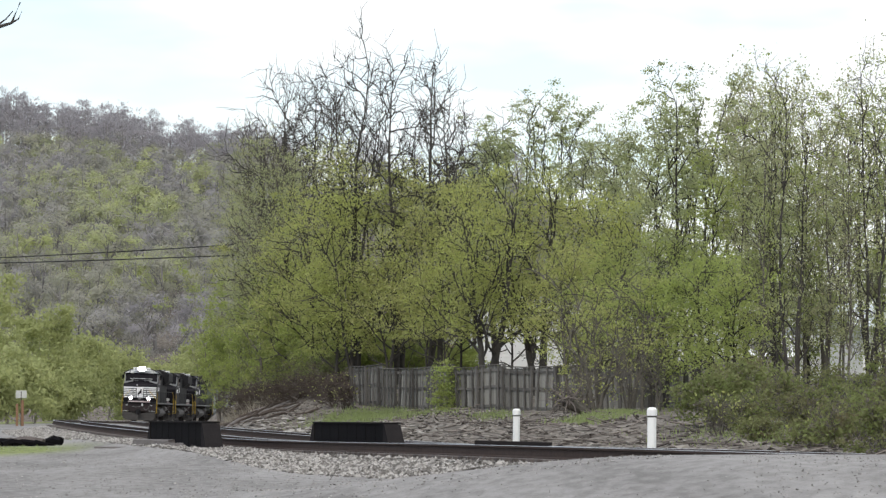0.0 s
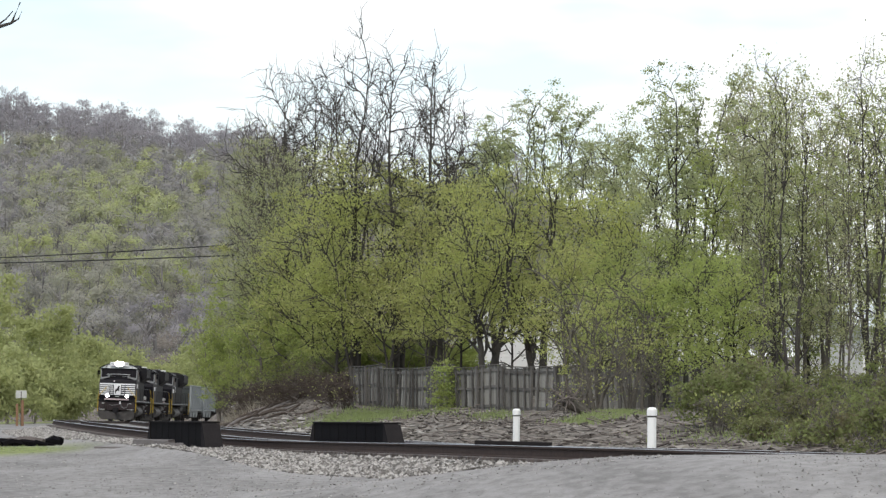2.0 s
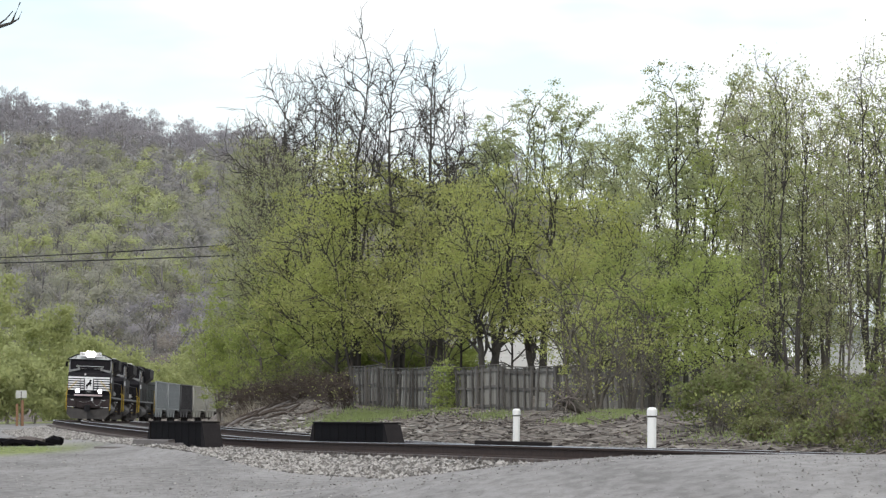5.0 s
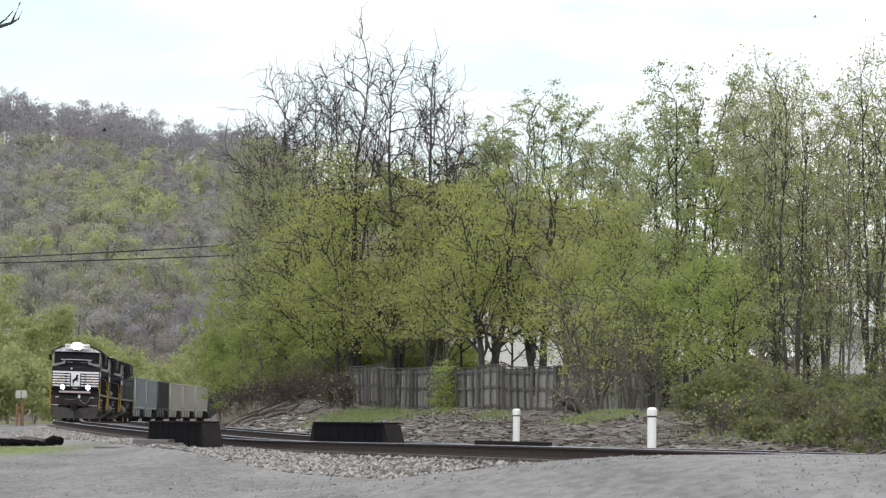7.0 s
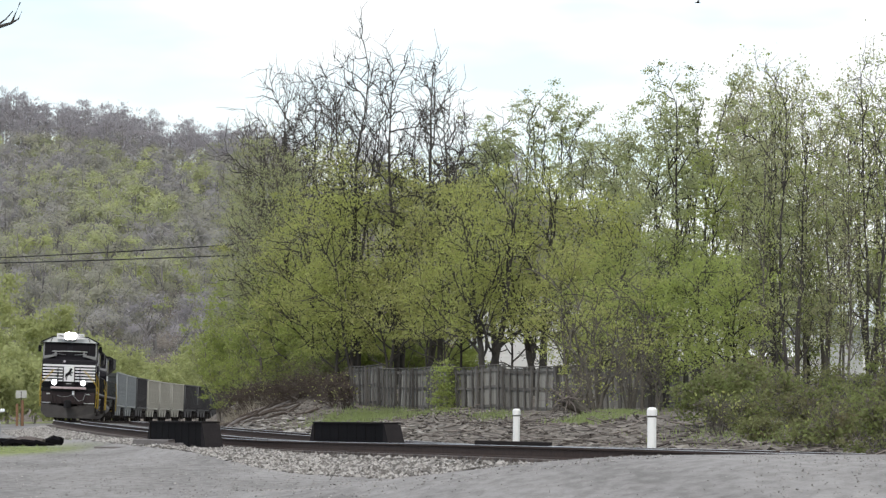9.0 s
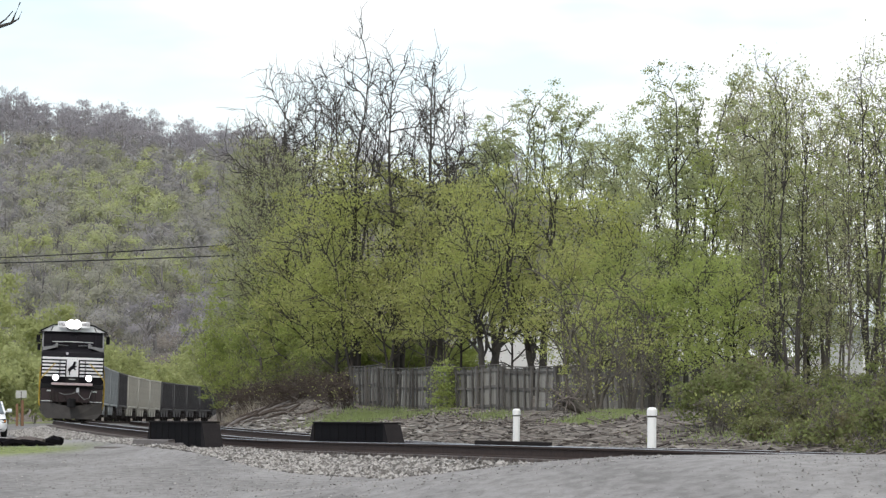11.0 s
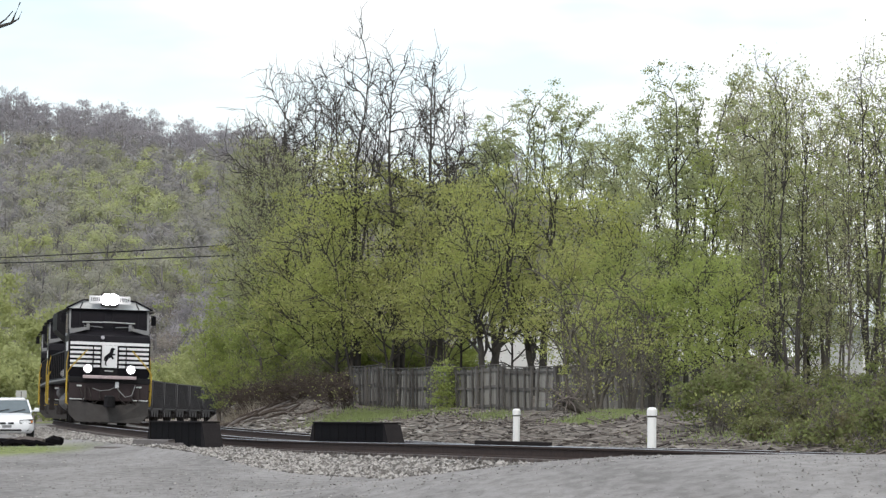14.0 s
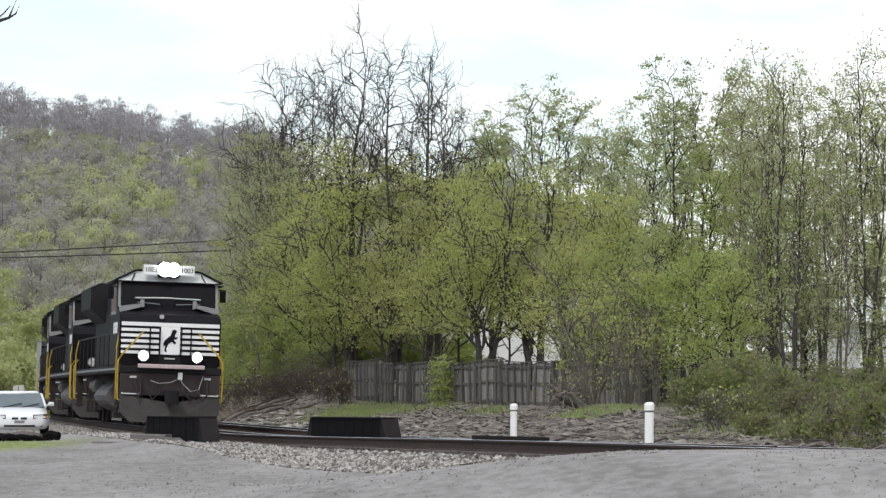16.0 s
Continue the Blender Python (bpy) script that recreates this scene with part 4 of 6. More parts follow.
for x, y, h, w, sd, st in BARE_TREES:
    tree("tree", x, y, h * 1.01, w * 1.15, sd, None, 0, "tall bare tree with dark crooked branches", timber=True, stems=st, bare=0.5, limbs=17, subs=5, twigs=3, crook=0.26, rise=0.45, wide=1.2, steep=0.75, bark=M_BARK_SLIM if sd in (107, 119) else M_BARK_DARK, r0=0.09 if sd in (107, 119) else 0.155, whip=0.9, twig=0.0125)
for x, y, h, w, sd, st in SLIM_TREES:
    tree("tree", x, y, h * 0.97, w, sd, M_LEAF_GREEN if sd % 2 else M_LEAF_OLIVE, 2500, "slim grey-brown tree with few leaves", timber=True, stems=st, bare=0.14, limbs=15, subs=4, twigs=2, crook=0.2, rise=0.5, wide=0.9, steep=0.4, bark=M_BARK_DARK if sd in (111, 112, 120) else M_BARK_SLIM, r0=0.07 if sd in (111, 112, 120) else 0.055, size=0.05)
for x, y, h, w, sd, st in SPRAWLING_TREES:
    tree("tree", x, y, h, w, sd, M_LEAF_YELLOW, 2600 if x < 0 else 1100, "many-stemmed sprawling tree with dark arching limbs", timber=True, stems=st, bare=0.3, limbs=10, subs=4, twigs=2, crook=0.2, rise=0.15, wide=1.1, steep=0.6, bark=M_BARK_DARK if x < 0 else M_BARK_SLIM, r0=0.13 if x < 0 else 0.075, size=0.055, droop=0.14)
for x, y, h, w, sd, st in YELLOW_TREES:
    tree("tree", x, y, h, w, sd, M_LEAF_YELLOW, 8800, "young-leaved yellow-green tree behind the fence", thin=True, timber=True, stems=st, bare=0.2, limbs=17, subs=5, twigs=4, crook=0.2, size=0.062, droop=0.26, top_thin=0.25, low=1.6 if x < -1 else 2.5, bark=M_BARK_DARK, r0=0.2 if sd in (207, 208) else 0.1 if x < -1 else 0.065)
for x, y, h, w, sd, st in OLIVE_TREES:
    tree("tree", x, y, h, w, sd, M_LEAF_OLIVE, 9500 if 306 <= sd <= 310 else 6800, "slender tree in brownish-green bud", thin=True, timber=True, stems=st, bare=0.25, limbs=14, subs=5, twigs=4, crook=0.18, size=0.05, droop=0.2, rise=0.5, wide=0.95, steep=0.45, r0=0.085, bark=M_BARK_SLIM)
for x, y, h, w, sd, st in PALE_TREES:
    tree("tree", x, y, h * 0.97, w * 1.1, sd, M_LEAF_PALE, 7400, "tall tree with sparse pale spring leaves", thin=True, timber=True, stems=st, bare=0.3, limbs=14, subs=5, twigs=4, crook=0.2, size=0.062, droop=0.13, rise=0.6, wide=0.85, steep=0.35, bark=M_BARK_DARK, r0=0.11, top_thin=0.08)
for x, y, h, w, sd, st in GREEN_TREES:
    tree("tree", x, y, h, w, sd, M_LEAF_GREEN, 5400, "fresh green tree beside the track bank", thin=True, timber=True, stems=st, bare=0.15, limbs=15, subs=5, twigs=4, crook=0.2, size=0.052, droop=0.2, bark=M_BARK_DARK, r0=0.09)
for x, y, h, w, sd in GREEN_BUSHES:
    tree("bush", x, y, h, w, sd, M_LEAF_GREEN if x < 5 else M_LEAF_DULL, 8200 if x < 5 else 3800, "dense fresh green bush on the bank" if x < 5 else "dull green bush on the bank", "bush", thin=True, group="bushes along the bank", stems=6, limbs=30, subs=5, twigs=4, bare=0.08, crook=0.14, size=0.06, droop=0.13, low=0.05)
for x, y, h, w, sd in DULL_BUSHES:
    tree("bush", x, y, h, w, sd, M_LEAF_DULL, 1500, "thin olive-green brush with bare stems", "bush", thin=True, group="bushes along the bank", bark=M_TWIG, stems=7, limbs=30, subs=5, twigs=5, bare=0.08, crook=0.14, size=0.05, droop=0.1, low=0.05)
for x, y, h, w, sd in GREY_SHRUBS:
    tree("shrub", x, y, h, w, sd, M_LEAF_YELLOW, 120 if x > -3 else 60, "tangled leafless grey shrub before the fence", "shrub", group="leafless shrubs", bark=M_BARK_SLIM if x > -3 else M_BARK_BRUSH, stems=6, limbs=9 if x > -3 else 44, subs=5, twigs=3, bare=0.06, crook=0.24, size=0.05, rise=0.4, r0=0.045)
for x, y, h, w, sd in FAR_TREES:
    tree("tree", x, y, h, w, sd, M_LEAF_YELLOW_FAR, 5000, "dense yellow-green tree beside the far track, tinted with painted haze", thin=True, group="trees by the far curve", limbs=14, subs=5, twigs=3, bare=0.05, crook=0.12, size=0.21, droop=0.5, stems=2)


def vine():
    t = thing("vine", "bright green vine climbing the board fence", "vine", pose(0.2, 136.3, 0.5))
    r = np.random.RandomState(6)
    segs = []
    for i in range(14):
        p = np.array([r.uniform(-0.25, 0.3), -0.25, 0.0])
        for j in range(r.randint(3, 8)):
            q = p + np.array([r.normal(0, 0.12), r.normal(0, 0.03), 0.3])
            segs.append((p, q, 0.012, 0.01))
            p = q
    v, f = skin(segs, 4)
    part("stem", mesh_of("stem", v.tolist(), f.tolist(), [M_BARK]), None, t)
    v, f, shade = leaves([[], [], segs, segs], 3, 3000, 0.05, 0.13, 0.0)
    part("foliage", mesh_of("foliage", v.tolist(), f.tolist(), [M_LEAF_GREEN], values=shade), None, t)


vine()


def hillside_woods():
    """The far wooded slope: rounded leafless grey crowns mixed with young yellow-green ones, haze put into their
    colours.
    """
    r = np.random.RandomState(31)
    parts_w, parts_g, parts_l = [], [], []
    tint, tint_g = [], []
    for i in range(1150):
        y = 475 + 560 * r.rand() ** 0.85
        x = y * (r.uniform(-0.14, -0.045) if r.rand() < 0.87 else r.uniform(-0.045, 0.1))
        if abs(x - track_x(y)) < 9 and y < 560:
            continue
        z = float(ground_height(x, y))
        high = (y - 475) / 545
        ridge = high > 0.8
        h = r.uniform(9, 14) * (1.3 if ridge else 1.0)
        patch = 0.5 * math.sin(x * 0.11 + 2) + 0.5 * math.sin(y * 0.05 + x * 0.05) + r.normal(0, 0.9)
        leafy = patch > (1.5 if high < 0.1 else 1.0 if high < 0.3 else 0.4 if high < 0.74 else 3.0)
        segs = [(np.array([x, y, z - 1]), np.array([x + r.normal(0, 0.5), y, z + h * 0.85]), 0.2, 0.07)]
        for j in range(9):
            f = r.uniform(0.35, 0.85)
            a = r.uniform(0, 6.28)
            p = segs[0][0] + (segs[0][1] - segs[0][0]) * f
            q = p + np.array([math.cos(a) * 2.4, math.sin(a) * 2.4, r.uniform(1.5, 3.6)]) * r.uniform(0.6, 1.1)
            segs.append((p, q, 0.09, 0.04))
        parts_w.append(skin(segs, 3))
        fine = 0.62 if high < 0.2 else 0.8 if high < 0.4 else 1.0
        wide = r.uniform(2.4, 4.2)
        n = 11
        a, e = r.uniform(0, 6.28, n), r.uniform(-0.15 if ridge else -0.7, 1.0, n)
        flat = np.sqrt(np.maximum(0, 1 - e * e))
        lumps = np.array([x, y, z + h * 0.62]) + np.stack([np.cos(a) * flat * wide * 0.8, np.sin(a) * flat * wide * 0.8, e * h * 0.36], -1)
        k = int((560 if leafy else 430) / fine ** 1.6)
        p = lumps[r.randint(0, n, k)] + r.normal(0, 1, (k, 3)) * np.array([0.62, 0.62, 0.42])
        facing = (p - np.array([x, y, z + h * 0.55])) / wide + r.normal(0, 0.25, (k, 3))
        u = np.cross(facing, r.normal(0, 1, (k, 3)))
        if ridge:
            u = r.normal(0, 1, (k, 3)) + np.array([0, 0, 0.6])
        u /= np.linalg.norm(u, axis=1, keepdims=True)
        v = np.cross(facing, u)
        v /= np.linalg.norm(v, axis=1, keepdims=True)
        s = r.uniform(0.14, 0.33, (k, 1)) if leafy else r.uniform(0.2, 0.5, (k, 1))
        s = s * fine
        w = 0.8 if leafy else 0.25 if ridge else 0.45
        q = np.stack([p - u * s, p + v * s * w, p + u * s, p - v * s * w], 1)
        (parts_l if leafy else parts_g).append((q.reshape(-1, 3), np.arange(k * 4).reshape(k, 4)))
        if leafy:
            tint += [min(1.0, max(0.0, 0.8 - 0.4 * patch + r.uniform(-0.25, 0.25)))] * (k * 4)
        else:
            tint_g += [0.0 if ridge else min(1.0, max(0.0, 0.55 + 0.3 * patch + r.uniform(-0.3, 0.3)))] * (k * 4)
    v, f = join(parts_w)
    tagged(new("far_wood_trunks", mesh_of("far_wood_trunks", v, f, [M_BARK_FAR])), "tree trunks on the far hillside, greyed by painted haze", "woods", kind="stuff")
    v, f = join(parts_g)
    tagged(new("far_leafless_crowns", mesh_of("far_leafless_crowns", v, f, [M_TWIG_FAR], values=tint_g)), "leafless tree crowns on the hillside, greyed by painted haze", "woods", kind="stuff")
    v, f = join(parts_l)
    tagged(new("far_leafy_crowns", mesh_of("far_leafy_crowns", v, f, [M_LEAF_FAR], values=tint)), "young yellow-green tree crowns on the hillside, paled by painted haze", "woods", kind="stuff")


# distance haze is painted into these three: paler, greyer, more blue
M_BARK_FAR = material("far_bark_hazed", (0.26, 0.245, 0.24), (0.17, 0.16, 0.155), rough=1, by_island=0.6, spec=0.1)
M_TWIG_FAR = leaf_material("far_twigs_hazed", (0.4, 0.38, 0.39), (0.34, 0.324, 0.335), (0.4, 0.4, 0.29), 0.05, 0.5)
M_LEAF_FAR = leaf_material("far_young_leaf_hazed", (0.51, 0.54, 0.255), (0.45, 0.48, 0.23), (0.41, 0.42, 0.305), 0.05, 0.5)
hillside_woods()


def sticks_and_litter():
    r = np.random.RandomState(40)
    k = 1100
    y = 58 + 110 * r.rand(k) ** 1.3
    n = 4.2 + 10 * r.rand(k) ** 1.2
    p = on_ground(track_x(y) + n, y, 0.03)
    a = r.uniform(0, 6.28, k)
    d = np.stack([np.cos(a), np.sin(a) * 0.6, r.normal(0, 0.14, k)], -1) * r.uniform(0.12, 0.6, (k, 1))
    rad = r.uniform(0.008, 0.03, k)
    segs = [(p[i] - d[i], p[i] + d[i], rad[i], rad[i] * 0.5) for i in range(k)]
    v, f = skin(segs, 4)
    tagged(new("fallen_sticks", mesh_of("fallen_sticks", v.tolist(), f.tolist(), [M_TWIG])), "fallen grey-brown sticks on the track bank", "sticks", kind="stuff")
    k = 5200
    y = 58 + 110 * r.rand(k) ** 1.3
    n = 3.6 + 10 * r.rand(k)
    stones("dirt_clods", on_ground(track_x(y) + n, y, 0.01), r.uniform(0.05, 0.16, k) * np.where(r.rand(k) > 0.95, 1.8, 1), M_CLOD, "grey and brown clods and stones on the bank", "rubble", 41, 0.45)


def bank_tangle():
    """Slabs, dry stalks and dark logs on the cut bank below the brush."""
    r = np.random.RandomState(44)
    k = 420
    y = 108 + 44 * r.rand(k)
    n = 4.6 + 4.5 * r.rand(k)
    stones("rock_slabs", on_ground(track_x(y) + n, y, 0.02), r.uniform(0.12, 0.34, k), M_SLAB, "grey flat rock slabs on the bank", "rock", 46, 0.3)
    k = 1000
    y = r.uniform(166, 196, k)
    x = y * (-0.044 - 0.018 * r.rand(k)) + r.normal(0, 0.3, k)
    g = on_ground(x, y, -0.03)
    keep = (x - track_x(y)) > 3.5
    g = g[keep]
    d = np.stack([r.normal(-0.15, 0.3, len(g)), r.normal(-0.1, 0.2, len(g)), r.uniform(0.3, 1.0, len(g))], -1) * r.uniform(0.4, 1.0, (len(g), 1))
    v, f = skin([(a, a + b, 0.016, 0.006) for a, b in zip(g, d)], 3)
    tagged(new("dry_stalks", mesh_of("dry_stalks", v.tolist(), f.tolist(), [M_STALK])), "pale dry weed stalks on the cut bank", "stalks", kind="stuff")
    for i in range(30):
        y = r.uniform(148, 178)
        x = float(track_x(y)) + r.uniform(5.5, 9.5)
        z = float(ground_height(x, y))
        length, a = r.uniform(0.7, 2.0), r.uniform(0.3, 0.75)
        bm = bmesh.new()
        h = length / 2
        rod(bm, [(-h * math.cos(a), 0, -h * math.sin(a) * 0.7), (0, r.uniform(-0.1, 0.1), r.uniform(-0.05, 0.1)), (h * math.cos(a), r.uniform(-0.3, 0.3), h * math.sin(a) * 0.7)], r.uniform(0.05, 0.11), 7, 0.04)
        log = tagged(new("fallen_log", finish(bm, "fallen_log", M_BARK_BRUSH if i % 4 else M_TIMBER)), "dark fallen log leaning on the cut bank" if i % 4 else "grey fallen log leaning on the cut bank", "log", "logs on the cut bank")
        log.matrix_basis = pose(x, y, z + 0.06)


def uprooted_stump(x, y):
    """A dead stump on its side, its grey roots spread like a fan."""
    t = thing("uprooted_stump", "dead grey uprooted stump with a fan of roots", "stump", pose(x, y, float(ground_height(x, y))))
    r = np.random.RandomState(9)
    bm = bmesh.new()
    rod(bm, [(0.75, 0.5, 0.05), (0.3, 0.2, 0.3), (-0.05, 0, 0.5)], 0.13, 9, 0.2)
    part("trunk", bm, M_BARK_SLIM, t)
    segs = []
    for i in range(34):
        p = np.array([-0.05, -0.05, 0.5]) + r.normal(0, 0.12, 3)
        a = r.uniform(0, 6.28)
        d = np.array([math.cos(a) * 0.8 - 0.15, -0.35, math.sin(a) * 0.75 + 0.25])
        rad, n = r.uniform(0.018, 0.05), r.randint(3, 6)
        for j in range(n):
            d = d + r.normal(0, 0.28, 3)
            q = p + d / np.linalg.norm(d) * 0.2
            q[2] = max(q[2], 0.0)
            segs.append((p, q, rad * (1 - j / n), rad * (1 - (j + 1) / n) + 0.004))
            p = q
    v, f = skin(segs, 5)
    part("root", mesh_of("root", v.tolist(), f.tolist(), [M_TWIG]), None, t)


uprooted_stump(3.95, 111.0)
M_SLAB = material("grey_rock", (0.35, 0.332, 0.3), (0.13, 0.12, 0.107), rough=0.95, scale=5, fine=30, by_island=0.7, spec=0.15)
M_STALK = material("dry_weed_stalk", (0.33, 0.3, 0.245), (0.16, 0.14, 0.11), rough=0.95, by_island=0.6, spec=0.15)
bank_tangle()
M_CLOD = material("earth_clod", (0.26, 0.238, 0.21), (0.055, 0.047, 0.041), rough=1, by_island=1.0, spread=0.7, spec=0.1)
sticks_and_litter()


def grass_tufts():
    r = np.random.RandomState(50)
    spots = [(-11.4, 83, 0.7, 7, 700), (-0.9, 132, 0.9, 2.5, 700), (1.7, 122, 0.5, 2.5, 500), (-1.9, 139, 0.6, 3, 600), (-3.1, 137, 0.75, 4, 5200), (4.3, 106, 0.5, 2, 900), (5.5, 110, 0.4, 2, 900), (8.5, 88, 1.4, 4, 1500), (-4.2, 142, 0.9, 4, 900)]
    pts = np.concatenate([np.stack([x + r.normal(0, a, k), y + r.normal(0, b, k)], -1) for x, y, a, b, k in spots])
    g = on_ground(pts[:, 0], pts[:, 1])
    k = len(g)
    h = r.uniform(0.05, 0.2, (k, 1)) * np.where(pts[:, :1] < -8, 0.28, 1.0)
    a = r.uniform(0, 6.28, k)
    w = np.stack([np.cos(a), np.sin(a), 0 * a], -1) * 0.02
    tip = g + np.concatenate([r.normal(0, 0.06, (k, 2)), h], 1)
    v = np.stack([g - w, g + w, tip], 1)
    tagged(new("grass_tufts", mesh_of("grass_tufts", v.reshape(-1, 3).tolist(), np.arange(k * 3).reshape(k, 3).tolist(), [M_GRASS])), "short spring grass tufts on gravel and bank", "grass", kind="stuff")


M_GRASS = leaf_material("spring_grass", (0.34, 0.4, 0.17), (0.18, 0.215, 0.085))
grass_tufts()


# ---- cables, near branch ----
M_CABLE = material("black_cable", (0.03, 0.03, 0.03), rough=0.7, bump=0)


def cable(a, b, sag, label):
    pts = [Vector(a).lerp(Vector(b), i / 24) - Vector((0, 0, sag * 4 * (i / 24) * (1 - i / 24))) for i in range(25)]
    tagged(new("overhead_cable", finish(rod(bmesh.new(), pts, 0.035, 6), "overhead_cable", M_CABLE)), label, "cable", "cables over the track")


cable((-70, 199, 9.2), (-9.5, 205, 10.7), 0.8, "black overhead cable crossing before the hill")
cable((-70, 196, 8.9), (-7.5, 195, 9.6), 0.5, "thin black overhead cable below another")


def near_branch_tree():
    t = tree("tree", -13.5, 62, 11.0, 3.0, 91, None, 0, "bare dark tree leaning over the gravel", group="bare trees near the camera", bark=M_BARK_DARK, timber=True, bare=0.4)
    o = t.matrix_basis.translation
    bm = bmesh.new()
    w = [(-12.8, 62, 6.2), (-9.6, 62, 6.9), (-7.95, 62, 7.35), (-7.62, 62, 7.45), (-7.47, 62, 7.82)]
    rod(bm, [Vector(p) - o for p in w], 0.07, 7, 0.012)
    rod(bm, [Vector(p) - o for p in ((-7.95, 62, 7.35), (-7.72, 62, 7.52), (-7.6, 62, 7.66))], 0.02, 5, 0.008)
    rod(bm, [Vector(p) - o for p in ((-7.62, 62, 7.45), (-7.5, 62, 7.52), (-7.44, 62, 7.66))], 0.02, 5, 0.008)
    part("low_branch", bm, M_BARK_DARK, t)


near_branch_tree()

# ---- train ----
M_BLACK = material("dusty_black_paint", (0.013, 0.012, 0.015), (0.006, 0.0055, 0.007), rough=0.5, spec=0.08, scale=1.5, fine=20, bump=0.05, spread=0.8)
M_BLACK_SIDE = material("worn_black_hood_paint", (0.024, 0.023, 0.024), (0.009, 0.0085, 0.0095), rough=0.6, spec=0.1, scale=1.2, fine=14, bump=0.05, spread=0.7)
M_UNDER = material("grimy_undergear_steel", (0.05, 0.043, 0.04), (0.018, 0.015, 0.014), rough=0.85, spec=0.15, scale=4)
M_TANK = material("dusty_grey_tank", (0.15, 0.14, 0.132), (0.06, 0.055, 0.052), rough=0.8, scale=2)
M_PLOW = material("dusty_grey_plow", (0.075, 0.07, 0.067), (0.035, 0.032, 0.03), rough=0.8, spec=0.2, scale=3)
M_PILOT = material("brown_black_pilot", (0.04, 0.024, 0.024), (0.014, 0.01, 0.011), rough=0.7, scale=3, fine=18, spread=0.7)
M_STRIPE = material("white_stripe_paint", (0.82, 0.82, 0.82), (0.68, 0.68, 0.68), rough=0.4, spread=0.8, bump=0.02)
M_ROOF_FRONT = material("light_grey_roof_paint", (0.55, 0.56, 0.55), (0.36, 0.37, 0.36), rough=0.5)
M_GREY_TRIM = material("mid_grey_trim", (0.26, 0.26, 0.26), (0.17, 0.17, 0.17), rough=0.6)
M_YELLOW = material("yellow_handrail_paint", (0.5, 0.34, 0.03), (0.3, 0.2, 0.03), rough=0.5)
M_DULL_RAIL = material("dark_handrail_paint", (0.035, 0.033, 0.032), rough=0.6, spec=0.1)
M_ANTI = material("pinkish_worn_white_bar", (0.58, 0.49, 0.5), (0.26, 0.18, 0.18), rough=0.7)
M_CABGLASS = material("dark_cab_glass", (0.012, 0.01, 0.012), (0.006, 0.005, 0.006), rough=0.1, bump=0, spec=0.12)
M_LAMP = material("lit_headlamp_lens", (1.0, 0.94, 0.99), (1.0, 0.94, 0.99), emit=12.0, bump=0)
M_LAMP_DIM = material("unlit_lamp_lens", (0.5, 0.5, 0.48), rough=0.15, bump=0)
M_LAMP_RIM = material("chrome_lamp_rim", (0.4, 0.38, 0.4), rough=0.3, metal=0.8, bump=0)


def lettering(text, size, depth, mat, parent, m):
    cu = bpy.data.curves.new("lettering", "FONT")
    cu.body, cu.size, cu.extrude, cu.align_x, cu.align_y = text, size, depth, "CENTER", "CENTER"
    tmp = bpy.data.objects.new("lettering", cu)
    scene.collection.objects.link(tmp)
    me = bpy.data.meshes.new_from_object(tmp.evaluated_get(bpy.context.evaluated_depsgraph_get()))
    bpy.data.objects.remove(tmp)
    me.materials.clear()
    me.materials.append(mat)
    ob = part("lettering", me, None, parent)
    ob.matrix_basis = m


def wheelset(parent, y, r=0.5):
    bm = bmesh.new()
    for s in (-1, 1):
        lathe(bm, [(0, r + 0.025), (0.03, r + 0.025), (0.04, r), (0.13, r - 0.01), (0.13, r * 0.75), (0.1, r * 0.6), (0.13, r * 0.2)], (s * 0.66, y, r), (s, 0, 0), 22)
    rod(bm, [(-0.66, y, r), (0.66, y, r)], 0.09)
    return part("wheelset", bm, M_UNDER, parent)


def bogie(parent, y, axles, half, r=0.5):
    bm = bmesh.new()
    for s in (-1, 1):
        o = [(y - half, 0.42), (y - half + 0.15, 0.85), (y - half * 0.4, 0.72), (y, 0.95), (y + half * 0.4, 0.72), (y + half - 0.15, 0.85), (y + half, 0.42), (y + half * 0.6, 0.36), (y, 0.42), (y - half * 0.6, 0.36)]
        prism(bm, o, 0, s * 0.98, s * 1.12)
        for a in axles:
            box(bm, *sorted((s * 1.12, s * 1.24)), y + a - 0.2, y + a + 0.2, r - 0.2, r + 0.2, bevel=0.03)
            rod(bm, [(s * 1.05, y + a + 0.45, 0.55), (s * 1.05, y + a + 0.45, 0.95)], 0.11)
    box(bm, -1.0, 1.0, y - 0.25, y + 0.25, 0.5, 0.95)
    b = part("bogie_frame", bm, M_UNDER, parent)
    for a in axles:
        wheelset(b, y + a, r)


